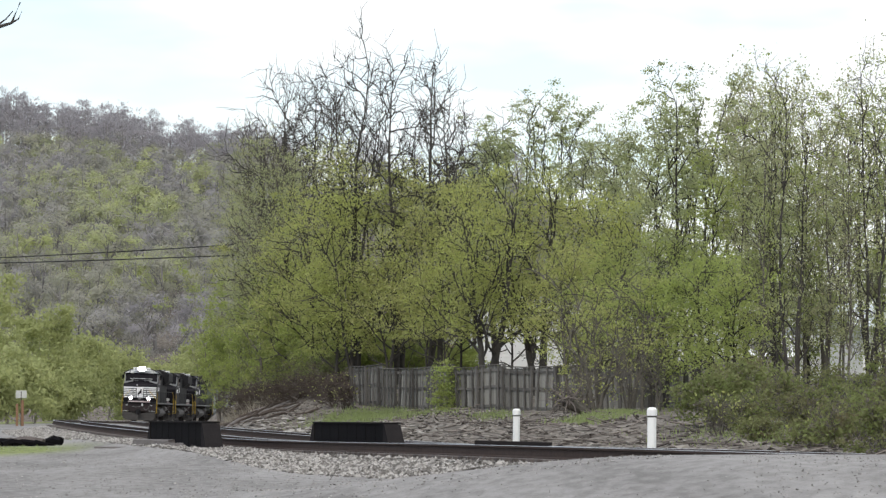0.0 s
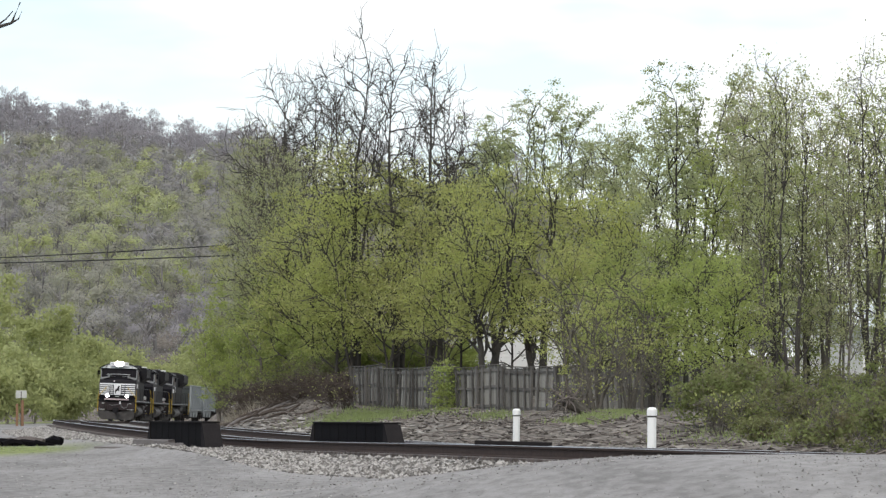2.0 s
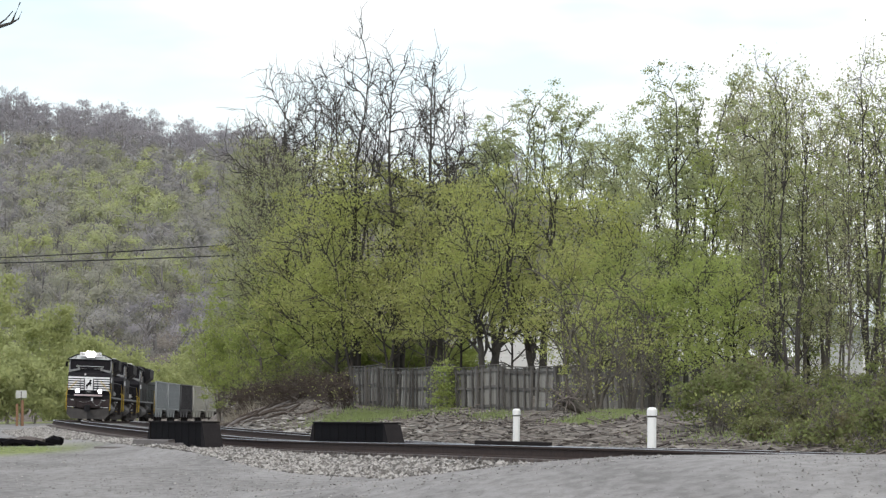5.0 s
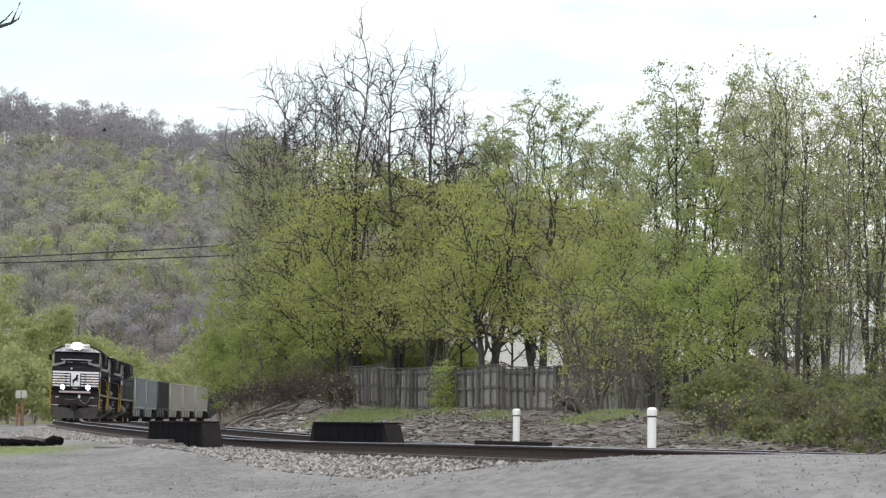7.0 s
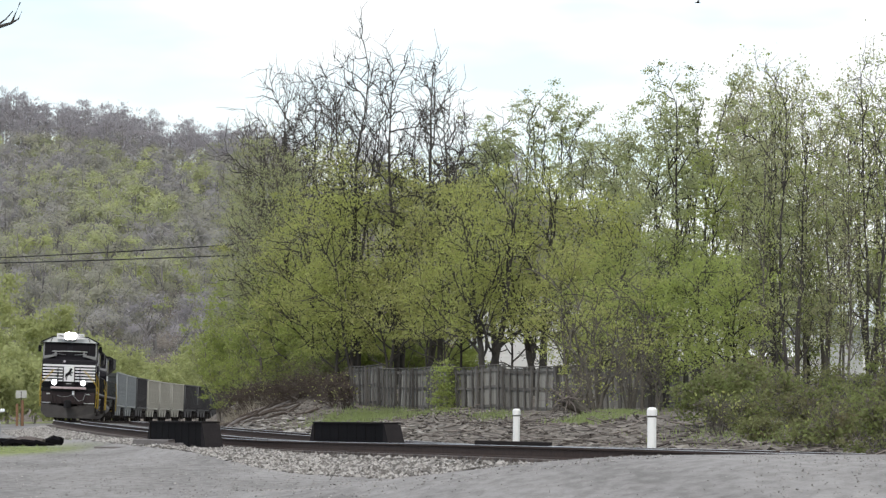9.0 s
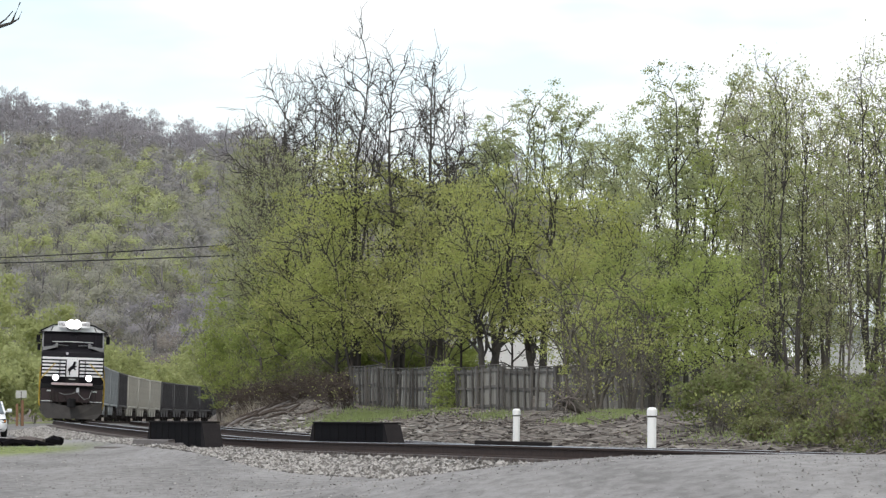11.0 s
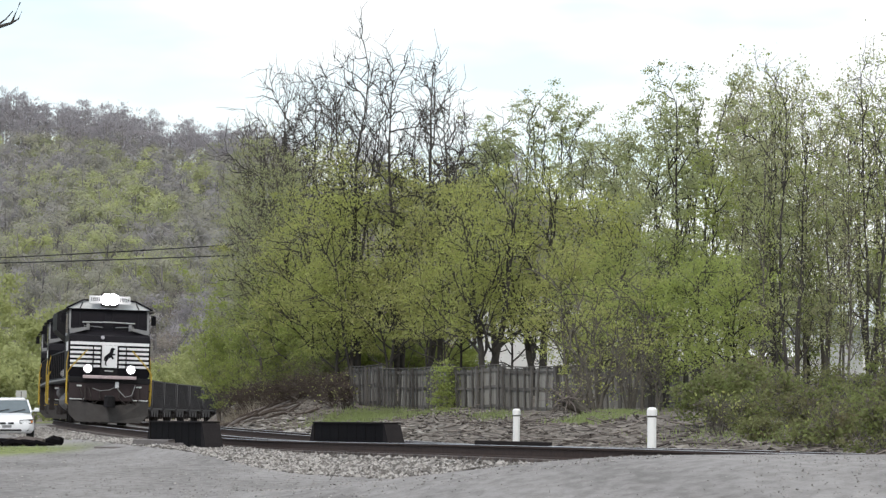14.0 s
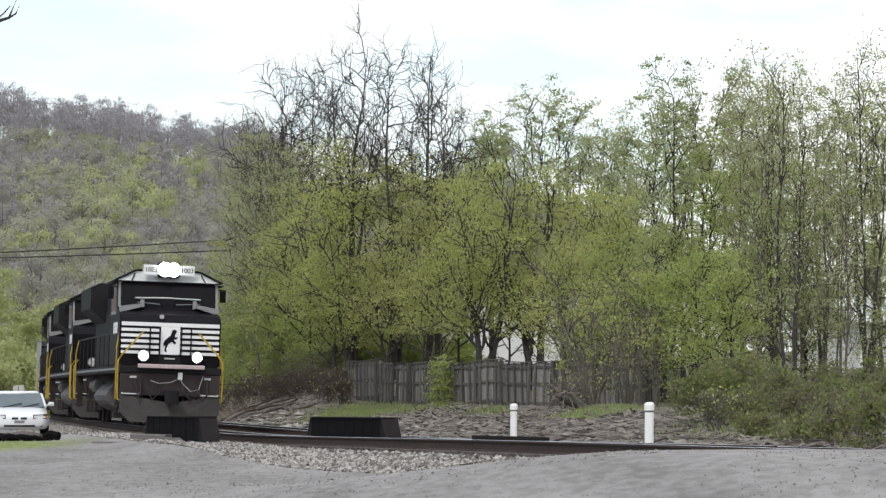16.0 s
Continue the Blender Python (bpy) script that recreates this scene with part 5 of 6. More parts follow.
def locomotive(lead):
    L = thing("locomotive", "black diesel locomotive with white nose stripes and lit headlights" if lead else "black diesel locomotive coupled behind the leading one", "locomotive", group="locomotives of the train")
    W = 1.53
    deck = part("deck", boxed(-W, W, 0.85, 21.5, 1.55, 1.75, bevel=0.02), M_BLACK_SIDE, L)
    part("underframe", boxed(-0.75, 0.75, 0.9, 21.4, 0.95, 1.549), M_UNDER, L)
    # nose and cab
    bm = bmesh.new()
    prism(bm, [(1.4, 1.752), (1.34, 3.05), (1.5, 3.28), (2.5, 3.5), (2.7, 4.29), (5.3, 4.29), (5.3, 1.752)], 0, -W, W)
    bmesh.ops.bevel(bm, geom=[e for e in bm.edges if abs(e.verts[0].co.x - e.verts[1].co.x) < 0.01], offset=0.06, segments=2, affect="EDGES")
    cab = part("cab", bm, M_BLACK, L)
    bm = bmesh.new()
    prism(bm, [(-1.6, 4.292), (1.6, 4.292), (1.6, 4.34), (0.98, 4.62), (-0.98, 4.62), (-1.6, 4.34)], 1, 3.0, 5.45)
    part("roof", bm, M_BLACK_SIDE, L)
    bm = bmesh.new()
    lo = [(-1.58, 2.64, 4.295), (1.58, 2.64, 4.295), (1.58, 2.7, 4.34), (0.96, 2.97, 4.6), (-0.96, 2.97, 4.6), (-1.58, 2.7, 4.34)]
    a = [bm.verts.new(p) for p in lo]
    b = [bm.verts.new((x, 2.998, z)) for x, y, z in lo]
    bm.faces.new(a), bm.faces.new(b[::-1])
    for i in range(6):
        bm.faces.new((a[i], b[i], b[(i + 1) % 6], a[(i + 1) % 6]))
    bmesh.ops.recalc_face_normals(bm, faces=bm.faces)
    part("roof_front", bm, M_ROOF_FRONT if lead else M_BLACK_SIDE, L, "light grey sloping roof front" if lead else "")
    part("visor", boxed(-1.6, 1.6, 2.55, 2.72, 4.27, 4.3), M_BLACK, L)

    def front(x0, x1, z0, z1, mat, name, label="", out=0.02, parent=None):
        """A slanted plate on the windscreen face."""
        yy = lambda z: 2.5 + (z - 3.5) * 0.253
        bm = bmesh.new()
        prism(bm, [(yy(z0) - out, z0), (yy(z1) - out, z1), (yy(z1) + 0.01, z1), (yy(z0) + 0.01, z0)], 0, x0, x1)
        return part(name, bm, mat, parent or L, label)

    for s in (-1, 1):
        fr = front(*sorted((s * 0.12, s * 1.45)), 3.56, 4.22, M_BLACK, "windscreen", "dark cab windscreen in black frame")
        front(*sorted((s * 0.17, s * 1.08)), 3.62, 4.17, M_CABGLASS, "pane", out=0.03, parent=fr)
        front(*sorted((s * 1.14, s * 1.4)), 3.66, 4.17, M_CABGLASS, "side_pane", out=0.03, parent=fr)
        bm = bmesh.new()
        rod(bm, [(s * 0.25, 2.5, 3.62), (s * 0.95, 2.48, 3.66)], 0.018)
        part("wiper", bm, M_GREY_TRIM, fr)
        bm = bmesh.new()
        prism(bm, [(s * 1.5, 3.33), (s * 1.5, 3.52), (s * 0.82, 3.62), (s * 0.82, 3.52)], 1, 1.9, 2.46)
        part("cowl_panel", bm, M_GREY_TRIM, L, "grey sloping cowl panel")
        part("cowl_post", boxed(*sorted((s * 0.74, s * 0.86)), 2.28, 2.44, 3.5, 3.74, bevel=0.015), M_GREY_TRIM, L)
        front(*sorted((s * 1.43, s * 1.52)), 3.52, 4.27, M_GREY_TRIM, "corner_pillar", out=0.012)
        part("roof_edge", rod(bmesh.new(), [(s * 1.64, 2.56, 4.3), (s * 1.0, 2.9, 4.62), (s * 0.8, 2.92, 4.64)], 0.035, 6), M_BLACK, L)
        part("roof_rib", rod(bmesh.new(), [(s * 1.12, 2.62, 4.32), (s * 1.02, 2.84, 4.53)], 0.02, 5), M_BLACK, L)
        # side windows, mirror
        part("side_window", boxed(*sorted((s * (W - 0.01), s * (W + 0.012))), 3.2, 4.9, 3.4, 4.1, bevel=0.004), M_CABGLASS, cab)
        part("window_frame", boxed(*sorted((s * (W + 0.0), s * (W + 0.008))), 3.1, 5.0, 3.3, 4.2), M_GREY_TRIM, cab)
        bm = bmesh.new()
        box(bm, *sorted((s * (W + 0.1), s * (W + 0.28))), 3.0, 3.06, 3.75, 4.1)
        rod(bm, [(s * W, 3.03, 4.12), (s * (W + 0.25), 3.03, 4.12)], 0.015)
        part("mirror", bm, M_BLACK, L)
        bm = bmesh.new()
        box(bm, *sorted((s * 1.5, s * 1.72)), 2.8, 5.2, 4.22, 4.25)
        part("sun_shade", bm, M_BLACK_SIDE, L)
    part("windscreen_bar", rod(bmesh.new(), [(-1.02, 2.4, 3.79), (0.0, 2.38, 3.81), (0.98, 2.4, 3.79)], 0.022, 6), M_ROOF_FRONT, L, "pale bar across the windscreen")
    part("nose_hinge", boxed(-0.06, 0.06, 1.42, 1.5, 3.1, 3.14, bevel=0.008), M_ROOF_FRONT, L)
    part("lamp_plate", boxed(-0.16, 0.16, 1.33, 1.36, 1.98, 2.02), M_ROOF_FRONT, L)
    # stripes and emblem panel on the nose
    if lead:
        for i in range(6):
            z = 2.12 + i * 0.165
            for s in (-1, 1):
                if i == 5:
                    continue
                part("stripe", boxed(*sorted((s * 0.31, s * (W - 0.05))), 1.33 - (i == 0) * 0.0, 1.395, z, z + 0.088), M_STRIPE, L, "white nose stripe" if not i else "")
        part("stripe", boxed(-W + 0.05, W - 0.05, 1.318, 1.39, 2.94, 3.05), M_STRIPE, L)
        panel = part("emblem_panel", boxed(-0.29, 0.29, 1.312, 1.39, 2.12, 2.935), M_STRIPE, L, "white panel with a black shape")
        bm = bmesh.new()
        prism(bm, [(-0.17, 2.22), (-0.1, 2.18), (-0.12, 2.3), (-0.05, 2.44), (0.05, 2.5), (0.12, 2.42), (0.18, 2.46), (0.1, 2.56), (0.2, 2.58), (0.22, 2.64), (0.12, 2.64), (0.16, 2.76), (0.2, 2.8), (0.14, 2.86), (0.05, 2.84), (0.0, 2.68), (-0.12, 2.58), (-0.2, 2.5), (-0.22, 2.34), (-0.16, 2.4)], 1, 1.3, 1.313)
        part("emblem", bm, M_BLACK, panel)
        for x in (-0.62, -0.33, 0.33, 0.62):
            part("nose_grab", rod(bmesh.new(), [(x, 1.27, 2.1), (x, 1.24, 2.2), (x, 1.24, 2.82), (x, 1.27, 2.88)], 0.022), M_BLACK, L)
    part("nose_lamp", lathe(bmesh.new(), [(0, 0.07), (0.03, 0.07)], (-0.28, 1.345, 3.22), (0, -1, 0.3), 12), M_LAMP_RIM, L)
    part("nose_door", boxed(-0.32, 0.32, 1.36, 1.395, 1.78, 2.08), M_BLACK_SIDE, L)
    # number boards and headlight
    for s in (-1, 1):
        nb = part("number_board", boxed(*sorted((s * 0.3, s * 0.78)), 2.52, 2.66, 4.49, 4.79, bevel=0.015), M_STRIPE, L, "white number board")
        lettering("1003", 0.2, 0.004, M_BLACK, nb, pose(s * 0.55, 2.515, 4.64, 90, 0, 0))
    hb = part("headlight_housing", boxed(-0.34, 0.34, 2.48, 3.0, 4.42, 4.88, bevel=0.06), M_BLACK, L)
    for x in (-0.13, 0.13):
        part("headlight_lens", lathe(bmesh.new(), [(0, 0.215), (0.03, 0.2), (0.05, 0.12)], (x, 2.475, 4.66), (0, -1, 0), 24), M_LAMP if lead else M_LAMP_DIM, hb, "lit round headlight" if lead else "")
    for s in (-1, 1):
        d = part("ditch_light", lathe(bmesh.new(), [(0, 0.12), (0.1, 0.17), (0.16, 0.17)], (s * 0.81, 1.3, 2.06), (0, -1, 0), 18), M_BLACK, L)
        part("rim", lathe(bmesh.new(), [(0, 0.172), (0.02, 0.18), (0.035, 0.172)], (s * 0.81, 1.155, 2.06), (0, -1, 0), 18), M_LAMP_RIM, d)
        part("lens", lathe(bmesh.new(), [(0, 0.155), (0.03, 0.13)], (s * 0.81, 1.135, 2.06), (0, -1, 0), 18), M_LAMP if lead else M_LAMP_DIM, d, "lit ditch light lens" if lead else "")
        part("bracket", boxed(s * 0.81 - 0.04, s * 0.81 + 0.04, 1.15, 1.25, 1.752, 1.92), M_BLACK, d)
    # pilot, plow, coupler, hoses
    part("pilot", boxed(-1.5, 1.5, 0.88, 1.08, 0.92, 1.549, bevel=0.02), M_PILOT, L)
    part("anticlimber", boxed(-1.0, 1.0, 0.62, 0.87, 1.7, 1.82, bevel=0.02), M_ANTI, L, "worn pinkish-white anticlimber edge")
    bm = bmesh.new()
    for s in (-1, 1):
        v = [bm.verts.new(p) for p in ((0, 0.62, 0.72), (s * 1.5, 0.86, 0.95), (s * 1.5, 0.86, 0.42), (s * 1.2, 0.72, 0.12), (0, 0.5, 0.12), (0, 0.95, 0.72), (s * 1.5, 1.0, 0.95), (s * 1.5, 1.0, 0.42), (s * 1.2, 1.0, 0.12), (0, 0.95, 0.12))]
        for q in ((0, 1, 2, 3, 4), (9, 8, 7, 6, 5), (0, 5, 6, 1), (1, 6, 7, 2), (2, 7, 8, 3), (3, 8, 9, 4)):
            bm.faces.new([v[i] for i in q])
    bmesh.ops.recalc_face_normals(bm, faces=bm.faces)
    part("plow", bm, M_PLOW, L, "dusty grey snow plow")
    bm = boxed(-0.16, 0.16, 0.15, 0.9, 0.72, 1.1, bevel=0.03)
    prism(bm, [(-0.22, -0.02), (-0.1, -0.1), (0.1, -0.04), (0.2, 0.1), (0.16, 0.3), (-0.2, 0.3)], 2, 0.68, 1.08)
    part("coupler", bm, M_BLACK_SIDE, L)
    for x0, x1 in ((-0.75, -0.35), (0.4, 0.85), (0.9, 1.1), (-1.1, -0.9)):
        part("air_hose", rod(bmesh.new(), [(x0, 0.85, 1.35), (x0 * 0.9, 0.66, 1.05), ((x0 + x1) / 2, 0.6, 0.8), (x1, 0.66, 1.0), (x1, 0.85, 1.4)], 0.03, 6), M_UNDER, L)
    part("cable_hose", rod(bmesh.new(), [(0.29, 0.84, 1.45), (0.34, 0.74, 1.3), (0.6, 0.66, 1.08), (0.85, 0.68, 1.12), (0.98, 0.84, 1.5)], 0.017, 6), M_GREY_TRIM, L, "grey looped jumper cable")
    part("cable_hose", rod(bmesh.new(), [(0.26, 0.84, 1.42), (0.0, 0.74, 1.3), (-0.35, 0.7, 1.26), (-0.6, 0.84, 1.34)], 0.014, 6), M_GREY_TRIM, L)
    for s in (-1, 1):
        part("step_grab", rod(bmesh.new(), [(s * 1.45, 0.84, 0.98), (s * 1.42, 0.78, 0.96), (s * 0.95, 0.78, 0.96), (s * 0.92, 0.84, 0.98)], 0.024, 6), M_ROOF_FRONT, L, "pale grab rail over the plow")
    part("junction_box", boxed(0.22, 0.36, 0.8, 0.88, 1.38, 1.6, bevel=0.02), M_STRIPE, L, "small white cable box")
    for s in (-1, 1):
        part("marker_plate", boxed(s * 1.12 - 0.1, s * 1.12 + 0.1, 0.86, 0.88, 1.4, 1.46), M_ROOF_FRONT, L)
        # steps and yellow rails at both ends
        for yy, e in ((0.98, 1), (21.3, -1)):
            bm = bmesh.new()
            rod(bm, [(s * 1.56, yy, 0.78), (s * 1.58, yy, 1.2), (s * 1.58, yy, 1.9), (s * 1.45, yy, 2.1)] + ([(s * 0.85, yy + 0.1, 2.75)] if e > 0 and lead else []), 0.026, 6)
            rod(bm, [(s * 1.56, yy, 0.78), (s * 1.42, yy - e * 0.05, 0.74), (s * 1.05, yy - e * 0.05, 0.74)], 0.02, 6)
            part("corner_handrail", bm, M_YELLOW, L, "yellow corner handrail")
            part("step_rail", rod(bmesh.new(), [(s * 1.57, yy + e * 0.75, 0.8), (s * 1.58, yy + e * 0.75, 2.3), (s * 1.5, yy + e * 0.85, 2.75)], 0.024, 6), M_YELLOW, L, "yellow step handrail")
            for k in range(3):
                part("step", boxed(*sorted((s * 1.25, s * 1.56)), *sorted((yy + e * 0.06, yy + e * 0.72)), 0.55 + k * 0.36, 0.59 + k * 0.36), M_UNDER, L)
            part("step_side", boxed(*sorted((s * 1.3, s * 1.5)), *sorted((yy + e * 0.72, yy + e * 0.78)), 0.5, 1.548), M_UNDER, L)
        # side handrail
        bm = bmesh.new()
        for k in range(8):
            rod(bm, [(s * 1.5, 6.0 + k * 1.95, 1.75), (s * 1.5, 6.0 + k * 1.95, 2.75)], 0.016, 5)
        rod(bm, [(s * 1.5, 5.4, 2.75), (s * 1.5, 20.3, 2.75)], 0.024, 5)
        part("side_handrail", bm, M_DULL_RAIL, L)
        part("deck_edge", boxed(*sorted((s * (W + 0.002), s * (W + 0.025))), 1.8, 20.4, 1.63, 1.69), M_GREY_TRIM, L, "pale dusty deck edge stripe")
        # doors along the hood, white bars for the lettering
        for k in range(9):
            part("hood_door", boxed(*sorted((s * 0.955, s * 0.985)), 5.7 + k * 1.0, 6.62 + k * 1.0, 1.85, 3.6, bevel=0.01), M_BLACK_SIDE, L)
        for k in range(5):
            part("lettering_bar", boxed(*sorted((s * 0.987, s * 0.993)), 6.2 + k * 1.5, 7.2 + k * 1.5, 2.75, 3.3), M_STRIPE, L, "white painted bar") if k % 2 else None
        for k in range(4):
            part("cab_side_bar", boxed(*sorted((s * (W + 0.002), s * (W + 0.008))), 2.3 + k * 0.42, 2.62 + k * 0.42, 2.72, 3.05), M_STRIPE, L)
    # hood
    bm = boxed(-0.95, 0.95, 5.302, 20.2, 1.752, 4.2, bevel=0.08)
    part("hood", bm, M_BLACK_SIDE, L)
    bm = bmesh.new()
    prism(bm, [(-0.95, 3.3), (0.95, 3.3), (1.5, 3.75), (1.5, 4.45), (1.2, 4.6), (-1.2, 4.6), (-1.5, 4.45), (-1.5, 3.75)], 1, 15.2, 20.0)
    part("radiator", bm, M_BLACK_SIDE, L)
    for k in range(3):
        part("radiator_fan", lathe(bmesh.new(), [(0, 0.75), (0.14, 0.75), (0.16, 0.6)], (0, 16.0 + k * 1.6, 4.6), (0, 0, 1), 20), M_UNDER, L)
    bm = bmesh.new()
    prism(bm, [(-0.95, 4.0), (0.95, 4.0), (1.25, 4.2), (1.25, 4.5), (0.9, 4.62), (-0.9, 4.62), (-1.25, 4.5), (-1.25, 4.2)], 1, 5.5, 9.0)
    part("dynamic_brake_box", bm, M_BLACK_SIDE, L)
    part("exhaust", boxed(-0.4, 0.4, 11.2, 12.4, 4.1, 4.68, bevel=0.04), M_UNDER, L)
    bm = bmesh.new()
    for x in (-0.15, 0, 0.15):
        lathe(bm, [(0, 0.03), (0.35, 0.035), (0.45, 0.09)], (x, 4.4, 4.72), (0, -1, 0), 10)
    rod(bm, [(0, 4.3, 4.6), (0, 4.3, 4.72)], 0.04)
    part("horn", bm, M_GREY_TRIM, L)
    # underside
    bm = bmesh.new()
    prism(bm, [(1.38 * math.cos(a) * (1 - 0.12 * max(0, math.sin(a))), 0.9 + 0.62 * math.sin(a)) for a in (2 * math.pi * i / 24 for i in range(24))], 1, 8.2, 13.6)
    part("fuel_tank", bm, M_TANK, L, "dusty grey fuel tank")
    for s in (-1, 1):
        for yy in (6.9, 7.6):
            part("air_reservoir", lathe(bmesh.new(), [(0, 0.16), (0.05, 0.2), (1.2, 0.2), (1.25, 0.16)], (s * 1.2, yy + 7, 1.2), (0, 1, 0), 12), M_TANK, L)
    bogie(L, 4.6, (-1.85, 0, 1.85), 2.6, 0.53)
    bogie(L, 17.4, (-1.85, 0, 1.85), 2.6, 0.53)
    for ob in L.children_recursive:
        if ob.matrix_basis.translation.z:
            ob.matrix_basis.translation.z *= 1.027
        else:
            for v in ob.data.vertices:
                v.co.z *= 1.027 if v.co.z > 1.1 else 1.0
    return L


def hopper(color, label):
    H = thing("hopper_car", label, "hopper car", group="coal hopper cars of the train")
    n = 14.6
    bm = bmesh.new()
    side = [(0.45, 3.62), (n - 0.45, 3.62), (n - 0.45, 2.3), (n - 2.0, 1.25), (2.0, 1.25), (0.45, 2.3)]
    for s in (-1, 1):
        prism(bm, side, 0, *sorted((s * 1.46, s * 1.5)))
    for e in (0, 1):
        y0, y1 = (0.45, 2.6) if not e else (n - 0.45, n - 2.6)
        prism(bm, [(y0, 3.62), (y1, 1.3), (y1 + (0.05 if not e else -0.05), 1.3), (y0 + (0.08 if not e else -0.08), 3.62)], 0, -1.459, 1.459)
    part("body", bm, color, H)
    for s in (-1, 1):
        part("top_chord", boxed(*sorted((s * 1.44, s * 1.58)), 0.4, n - 0.4, 3.622, 3.72, bevel=0.01), color, H)
        part("side_sill", boxed(*sorted((s * 1.4, s * 1.54)), 1.4, n - 1.4, 1.12, 1.248), color, H)
        rib = finish(boxed(-0.05, 0.05, -0.06, 0.06, 1.25, 3.62), "rib", color)
        for k in range(9):
            part("rib", rib, None, H).matrix_basis = pose(s * 1.55, 2.1 + k * 1.3, 0)
        for e in (0.5, n - 0.5):
            part("corner_post", boxed(s * 1.49 - 0.05, s * 1.49 + 0.05, e - 0.06, e + 0.06, 1.0, 3.621), color, H)
            for k in range(5):
                part("ladder_rung", rod(bmesh.new(), [(s * 1.53, e, 1.3 + k * 0.45), (s * 1.53, e + (0.5 if e < 3 else -0.5), 1.3 + k * 0.45)], 0.015, 5), color, H)
    part("underframe", boxed(-0.35, 0.35, 0.2, n - 0.2, 0.9, 1.2), M_UNDER, H)
    for e in (0.3, n - 1.9):
        part("end_platform", boxed(-1.4, 1.4, e, e + 1.6, 1.0, 1.06), M_UNDER, H)
    for k in range(3):
        y = 3.4 + k * 3.0
        bm = bmesh.new()
        prism(bm, [(y - 0.9, 1.25), (y + 2.7, 1.25), (y + 1.4, 0.45), (y + 0.4, 0.45)], 0, -1.3, 1.3)
        part("chute", bm, color, H)
    bm = bmesh.new()
    box(bm, -1.45, 1.45, 0.7, n - 0.7, 3.3, 3.5)
    part("coal_load", bm, M_COAL, H, "black coal load")
    for e in (-0.05, n - 0.55):
        part("coupler", boxed(-0.13, 0.13, e, e + 0.6, 0.75, 1.0, bevel=0.03), M_UNDER, H)
    bogie(H, 1.75, (-0.85, 0.85), 1.2, 0.46)
    bogie(H, n - 1.75, (-0.85, 0.85), 1.2, 0.46)
    return H


M_COAL = material("coal", (0.02, 0.02, 0.02), rough=0.9, scale=12, bump=0.8)
M_HOP_GREY = material("faded_blue_grey_hopper_paint", (0.36, 0.38, 0.38), (0.24, 0.25, 0.25), rough=0.75, scale=0.8, stretch=(1, 1, 0.4))
M_HOP_TAN = material("faded_tan_hopper_paint", (0.5, 0.48, 0.42), (0.36, 0.34, 0.29), rough=0.75, scale=0.8, stretch=(1, 1, 0.4))
M_HOP_DARK = material("dark_hopper_paint", (0.085, 0.08, 0.082), (0.045, 0.042, 0.043), rough=0.7, scale=0.8, stretch=(1, 1, 0.4))


def build_train():
    cars = []
    lead, trail = locomotive(True), locomotive(False)
    for i, ob in enumerate((lead, trail, copy_thing(trail, pose(0, 0, 0)))):
        cars.append((ob, i * 22.3, 22.3))
    kinds = {"grey": hopper(M_HOP_GREY, "faded blue-grey steel coal hopper car"), "tan": hopper(M_HOP_TAN, "faded tan steel coal hopper car"), "dark": hopper(M_HOP_DARK, "dark sooty steel coal hopper car")}
    used = set()
    order = ["grey", "grey", "dark", "tan", "tan", "tan"] + ["dark"] * 10
    for i, k in enumerate(order):
        ob = copy_thing(kinds[k], pose(0, 0, 0)) if k in used else kinds[k]
        used.add(k)
        cars.append((ob, 66.9 + i * 14.6, 14.6))
    return cars


CARS = build_train()


# ---- white sedan ----
M_CAR = material("white_car_paint", (0.82, 0.83, 0.84), (0.78, 0.79, 0.8), rough=0.2, bump=0, spread=0.9, spec=0.6)
M_TYRE = material("black_tyre_rubber", (0.025, 0.025, 0.025), rough=0.85)
M_DARK = material("dark_car_trim", (0.02, 0.02, 0.02), rough=0.5, bump=0)
M_WINDSCREEN = material("car_windscreen_glass", (0.09, 0.12, 0.135), (0.06, 0.085, 0.095), rough=0.05, bump=0, spec=1.0)
M_CAR_LAMP = material("clear_car_lamp", (0.75, 0.77, 0.78), rough=0.1, bump=0, spec=0.8)
M_AMBER = material("amber_lens", (0.7, 0.25, 0.04), rough=0.2, bump=0)


def loft(rings, closed=True):
    bm = bmesh.new()
    vs = [[bm.verts.new(p) for p in ring] for ring in rings]
    k = len(rings[0])
    for a, b in zip(vs, vs[1:]):
        for j in range(k if closed else k - 1):
            bm.faces.new((a[j], a[(j + 1) % k], b[(j + 1) % k], b[j]))
    bm.faces.new(vs[0][::-1])
    bm.faces.new(vs[-1])
    bmesh.ops.recalc_face_normals(bm, faces=bm.faces)
    return bm


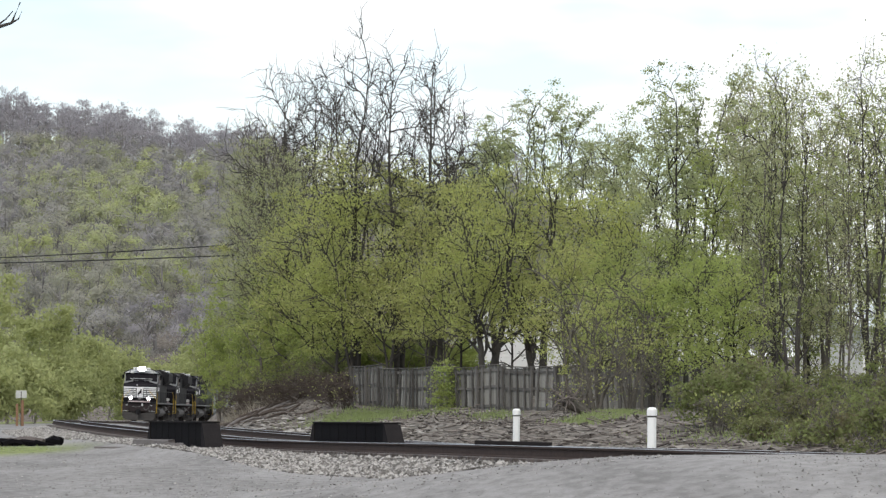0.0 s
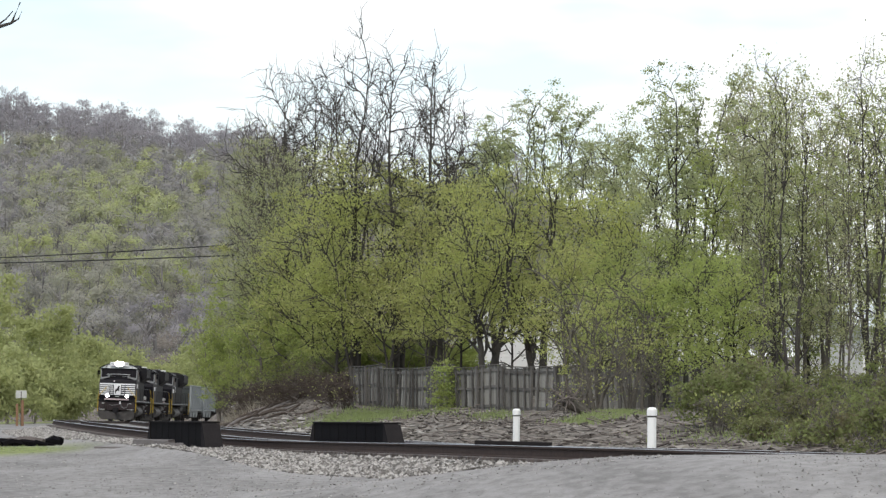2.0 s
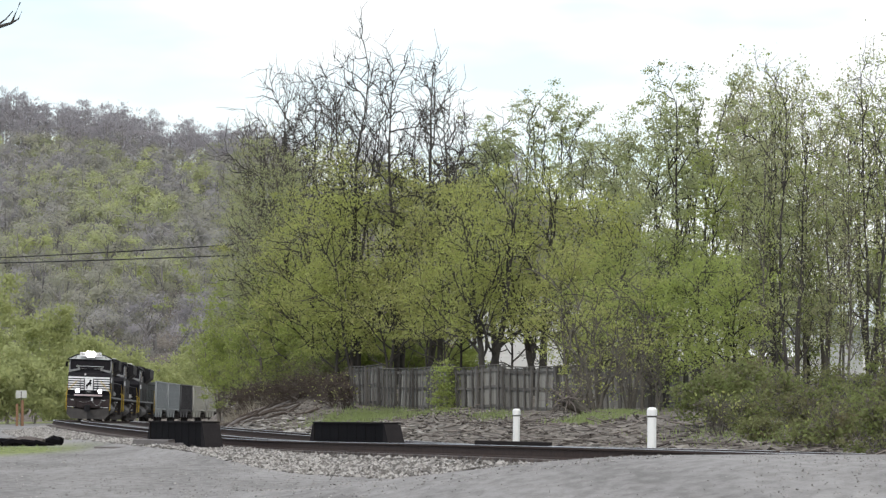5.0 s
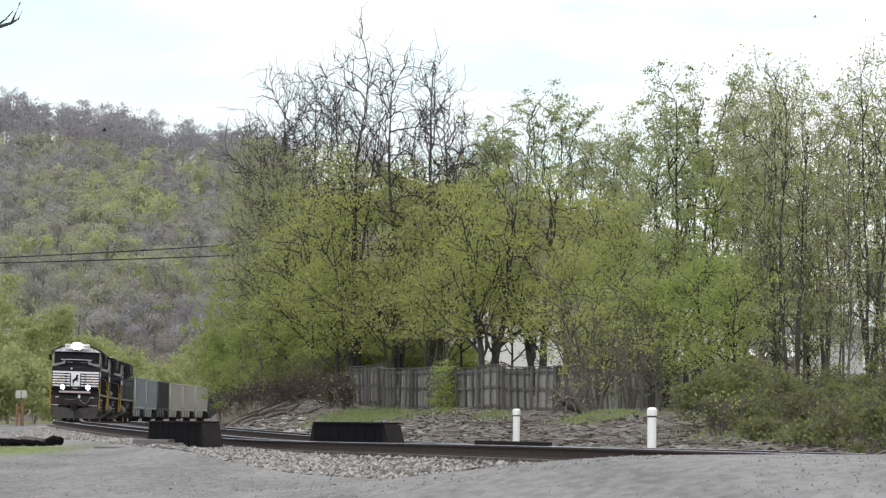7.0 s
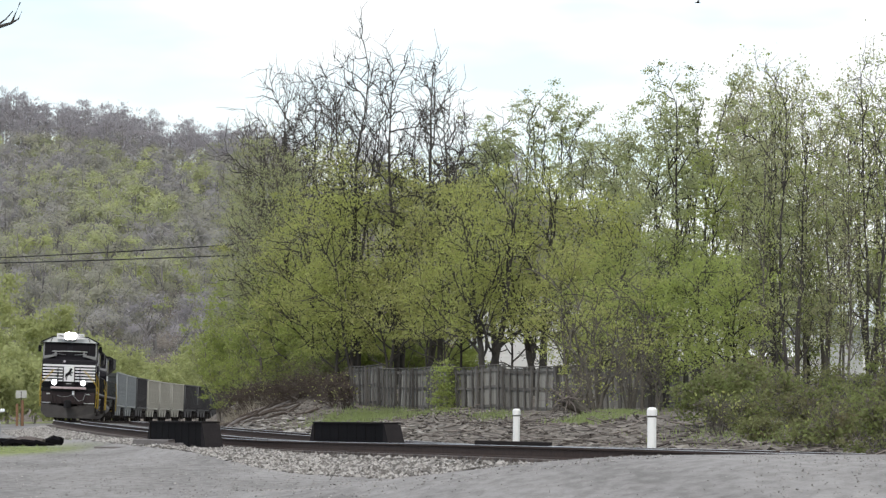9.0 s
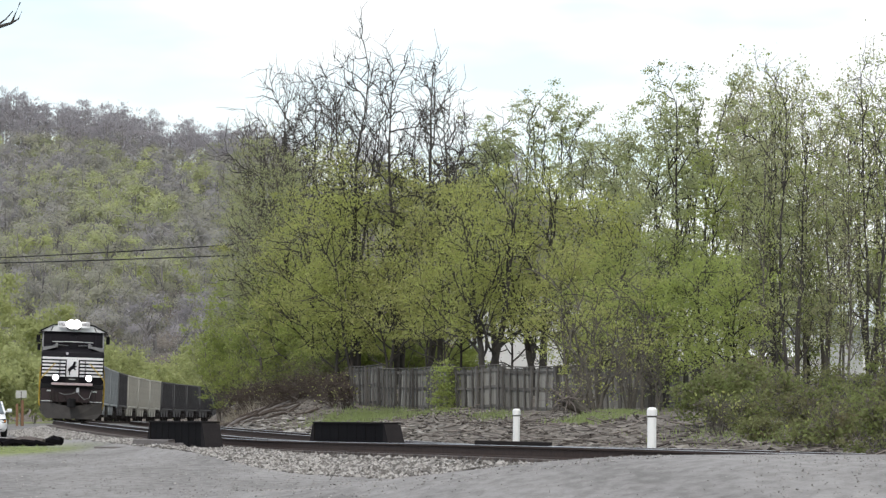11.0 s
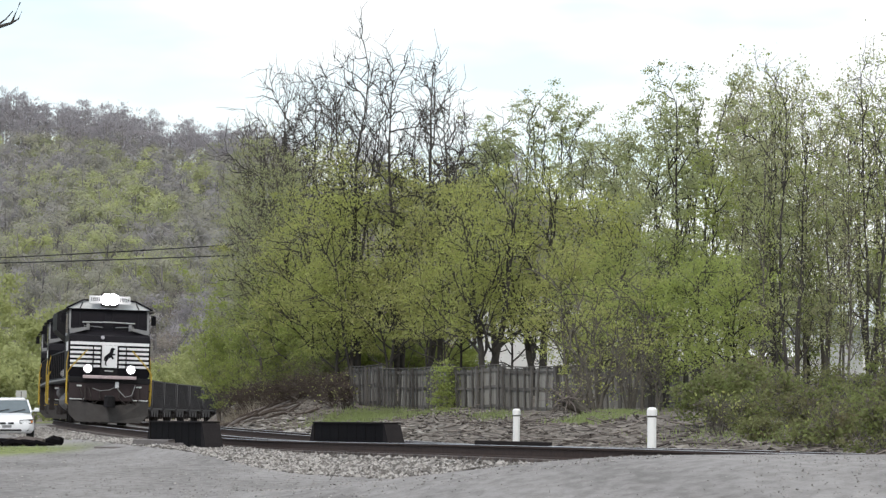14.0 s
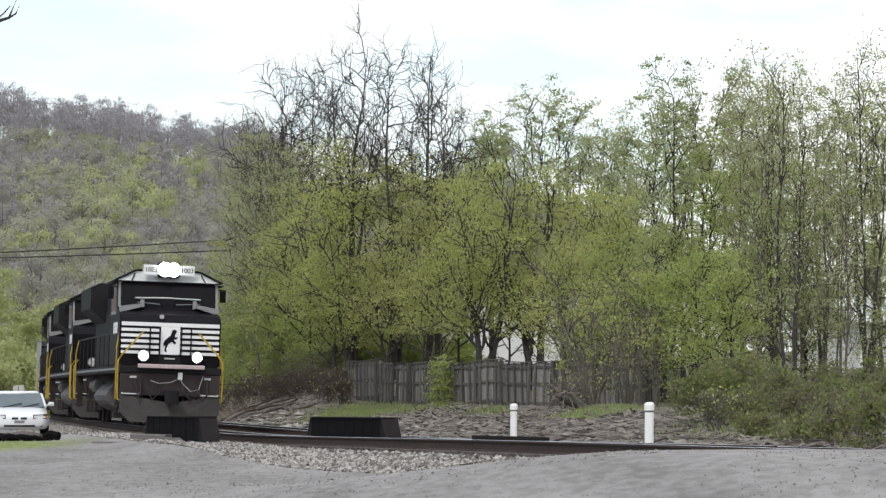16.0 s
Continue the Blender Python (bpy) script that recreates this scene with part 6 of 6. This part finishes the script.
def sedan():
    c = thing("sedan_car", "white four-door sedan car driving on the gravel road", "car")

    def ring(y, w, z0, z1, belt):
        return [(-w * 0.9, y, z0), (w * 0.9, y, z0), (w, y, z0 + 0.12), (w * 1.0, y, belt), (w * 0.93, y, z1 - 0.03), (w * 0.55, y, z1), (-w * 0.55, y, z1), (-w * 0.93, y, z1 - 0.03), (-w * 1.0, y, belt), (-w, y, z0 + 0.12)]

    body = loft([ring(0.0, 0.7, 0.33, 0.6, 0.5), ring(0.06, 0.87, 0.24, 0.66, 0.52), ring(0.3, 0.93, 0.2, 0.74, 0.58), ring(0.9, 0.92, 0.19, 0.86, 0.62), ring(1.5, 0.93, 0.19, 0.93, 0.64), ring(2.6, 0.94, 0.19, 0.96, 0.66), ring(3.8, 0.93, 0.2, 0.98, 0.68), ring(4.5, 0.88, 0.24, 0.96, 0.68), ring(4.8, 0.75, 0.34, 0.85, 0.66)])
    bmesh.ops.bevel(body, geom=[e for e in body.edges if abs(e.verts[0].co.y - e.verts[1].co.y) > 0.05], offset=0.02, segments=2, affect="EDGES")
    part("body", body, M_CAR, c, smooth=True)
    roof = loft([[(-0.72, 2.02, 1.33), (0.72, 2.02, 1.33), (0.6, 2.1, 1.4), (-0.6, 2.1, 1.4)], [(-0.72, 2.6, 1.36), (0.72, 2.6, 1.36), (0.6, 2.6, 1.43), (-0.6, 2.6, 1.43)], [(-0.7, 3.4, 1.32), (0.7, 3.4, 1.32), (0.58, 3.35, 1.39), (-0.58, 3.35, 1.39)]])
    part("roof", roof, M_CAR, c, smooth=True)
    glass = loft([[(-0.84, 1.2, 0.9), (0.84, 1.2, 0.9), (0.84, 1.22, 0.92), (-0.84, 1.22, 0.92)], [(-0.7, 2.02, 1.335), (0.7, 2.02, 1.335), (0.7, 2.06, 1.33), (-0.7, 2.06, 1.33)]])
    part("windscreen", glass, M_WINDSCREEN, c, "pale reflecting windscreen")
    cabin = loft([[(-0.85, 1.26, 0.9), (0.85, 1.26, 0.9), (0.85, 4.25, 0.95), (-0.85, 4.25, 0.95)], [(-0.69, 2.08, 1.325), (0.69, 2.08, 1.325), (0.68, 3.35, 1.315), (-0.68, 3.35, 1.315)]])
    part("side_glass", cabin, M_CABGLASS, c)
    for s in (-1, 1):
        part("roof_pillar", rod(bmesh.new(), [(s * 0.86, 1.18, 0.9), (s * 0.74, 1.98, 1.33)], 0.035, 6), M_CAR, c)
        part("headlight", loft([[(s * 0.46, -0.018, 0.545), (s * 0.82, 0.03, 0.555), (s * 0.85, 0.055, 0.65), (s * 0.46, -0.012, 0.63)], [(s * 0.46, 0.25, 0.545), (s * 0.84, 0.3, 0.555), (s * 0.86, 0.32, 0.66), (s * 0.46, 0.28, 0.64)]]), M_CAR_LAMP, c, "clear headlight")
        part("lamp_surround", loft([[(s * 0.43, -0.01, 0.52), (s * 0.87, 0.036, 0.53), (s * 0.89, 0.06, 0.68), (s * 0.43, -0.004, 0.655)], [(s * 0.43, 0.25, 0.52), (s * 0.88, 0.3, 0.53), (s * 0.89, 0.32, 0.69), (s * 0.43, 0.28, 0.66)]]), M_DARK, c, "dark headlight surround")
        part("turn_lens", boxed(*sorted((s * 0.82, s * 0.875)), 0.022, 0.3, 0.56, 0.63), M_AMBER, c, "amber corner lens")
        part("grille", boxed(*sorted((s * 0.03, s * 0.25)), -0.025, 0.1, 0.5, 0.58, bevel=0.035), M_DARK, c, "dark oval grille opening")
        part("fog_light", lathe(bmesh.new(), [(0, 0.075), (0.02, 0.07)], (s * 0.68, 0.05, 0.34), (0, -1, 0), 14), M_DARK, c)
        bm = boxed(*sorted((s * 0.95, s * 1.14)), 1.5, 1.62, 0.93, 1.07, bevel=0.04)
        rod(bm, [(s * 0.86, 1.55, 0.95), (s * 1.0, 1.55, 0.98)], 0.03)
        part("wing_mirror", bm, M_CAR, c)
        for y in (0.95, 3.72):
            t = part("wheel", lathe(bmesh.new(), [(0, 0.28), (0.02, 0.33), (0.18, 0.33), (0.2, 0.28)], (s * 0.74, y, 0.33), (s, 0, 0), 24), M_TYRE, c)
            part("rim", lathe(bmesh.new(), [(0, 0.2), (0.012, 0.2), (0.02, 0.07)], (s * 0.945, y, 0.33), (s, 0, 0), 16), M_LAMP_RIM, t)
    part("lower_intake", boxed(-0.5, 0.5, 0.0, 0.1, 0.27, 0.36, bevel=0.02), M_DARK, c)
    part("number_plate", boxed(-0.16, 0.16, -0.012, 0.05, 0.39, 0.48), M_GREY_TRIM, c, "plain grey front plate")
    part("wiper", rod(bmesh.new(), [(-0.5, 1.17, 0.9), (0.1, 1.38, 1.03)], 0.014, 5), M_DARK, c)
    part("wiper", rod(bmesh.new(), [(0.1, 1.17, 0.9), (0.65, 1.36, 1.02)], 0.014, 5), M_DARK, c)
    return c


CAR = sedan()


# ---- birds ----
M_BIRD = material("dark_bird_plumage", (0.03, 0.03, 0.032), rough=0.8, bump=0)


def bird():
    b = thing("bird", "small dark bird flying across the sky", "bird", group="birds in the sky")
    part("body", lathe(bmesh.new(), [(0, 0.004), (0.03, 0.02), (0.09, 0.03), (0.15, 0.022), (0.24, 0.012)], (-0.1, 0, 0), (1, 0, 0), 10), M_BIRD, b)
    for s in (-1, 1):
        bm = bmesh.new()
        prism(bm, [(-0.03, s * 0.02), (0.05, s * 0.02), (0.03, s * 0.14), (-0.05, s * 0.2)], 2, 0.005, 0.012)
        part("wing", bm, M_BIRD, b).matrix_basis = pose(0, 0, 0, s * 25)
    return b


BIRDS = [bird(), bird()]


# ---- what moves ----
def car_pose(s, length):
    a, _ = track(s + length * 0.2)
    b, _ = track(s + length * 0.8)
    d = (b - a).normalized()
    o = a - d * length * 0.2
    return pose(o.x, o.y, o.z, math.degrees(math.asin(d.z)), math.degrees(BANK), math.degrees(math.atan2(-d.x, d.y)))


def sedan_pose(t):
    x = np.interp(t, [0, 11.3, 12, 14, 15, 16], [-24.6, -17.16, -16.57, -14.88, -14.05, -13.36])
    y = np.interp(t, [0, 16], [179, 112])
    return pose(x, y, float(np.interp(y, [100, 130, 200], [-0.25, -0.27, -0.15])), 0, 0, 8)


def motions():
    for ob, back, length in CARS:
        walk(ob, [(k * 0.5, car_pose(226.2 - 13.46 * k * 0.5 + back, length)) for k in range(33)])
    a = [(0.0, 4.6, 200, 8.1), (6.5, 20.03, 200, 22.1), (7.0, 21.2, 200, 23.25), (8.0, 23.6, 200, 25.5), (16.0, 42.0, 200, 43.0)]
    b = [(0.0, -112.0, 150, 3.0), (7.0, -14.45, 150, 12.7), (7.6, -6.2, 150, 15.24), (8.0, -0.7, 150, 16.9), (8.3, 3.32, 150, 17.35), (8.6, 7.1, 150, 17.57), (8.9, 10.0, 150, 18.02), (16.0, 90.0, 150, 28.0)]
    for ob, rows in zip(BIRDS, (a, b)):
        walk(ob, [(k, pose(x, y, z, 0, 0, 180)) for k, x, y, z in rows])
    walk(CAR, [(k * 1.0, sedan_pose(k * 1.0)) for k in range(17)])


motions()
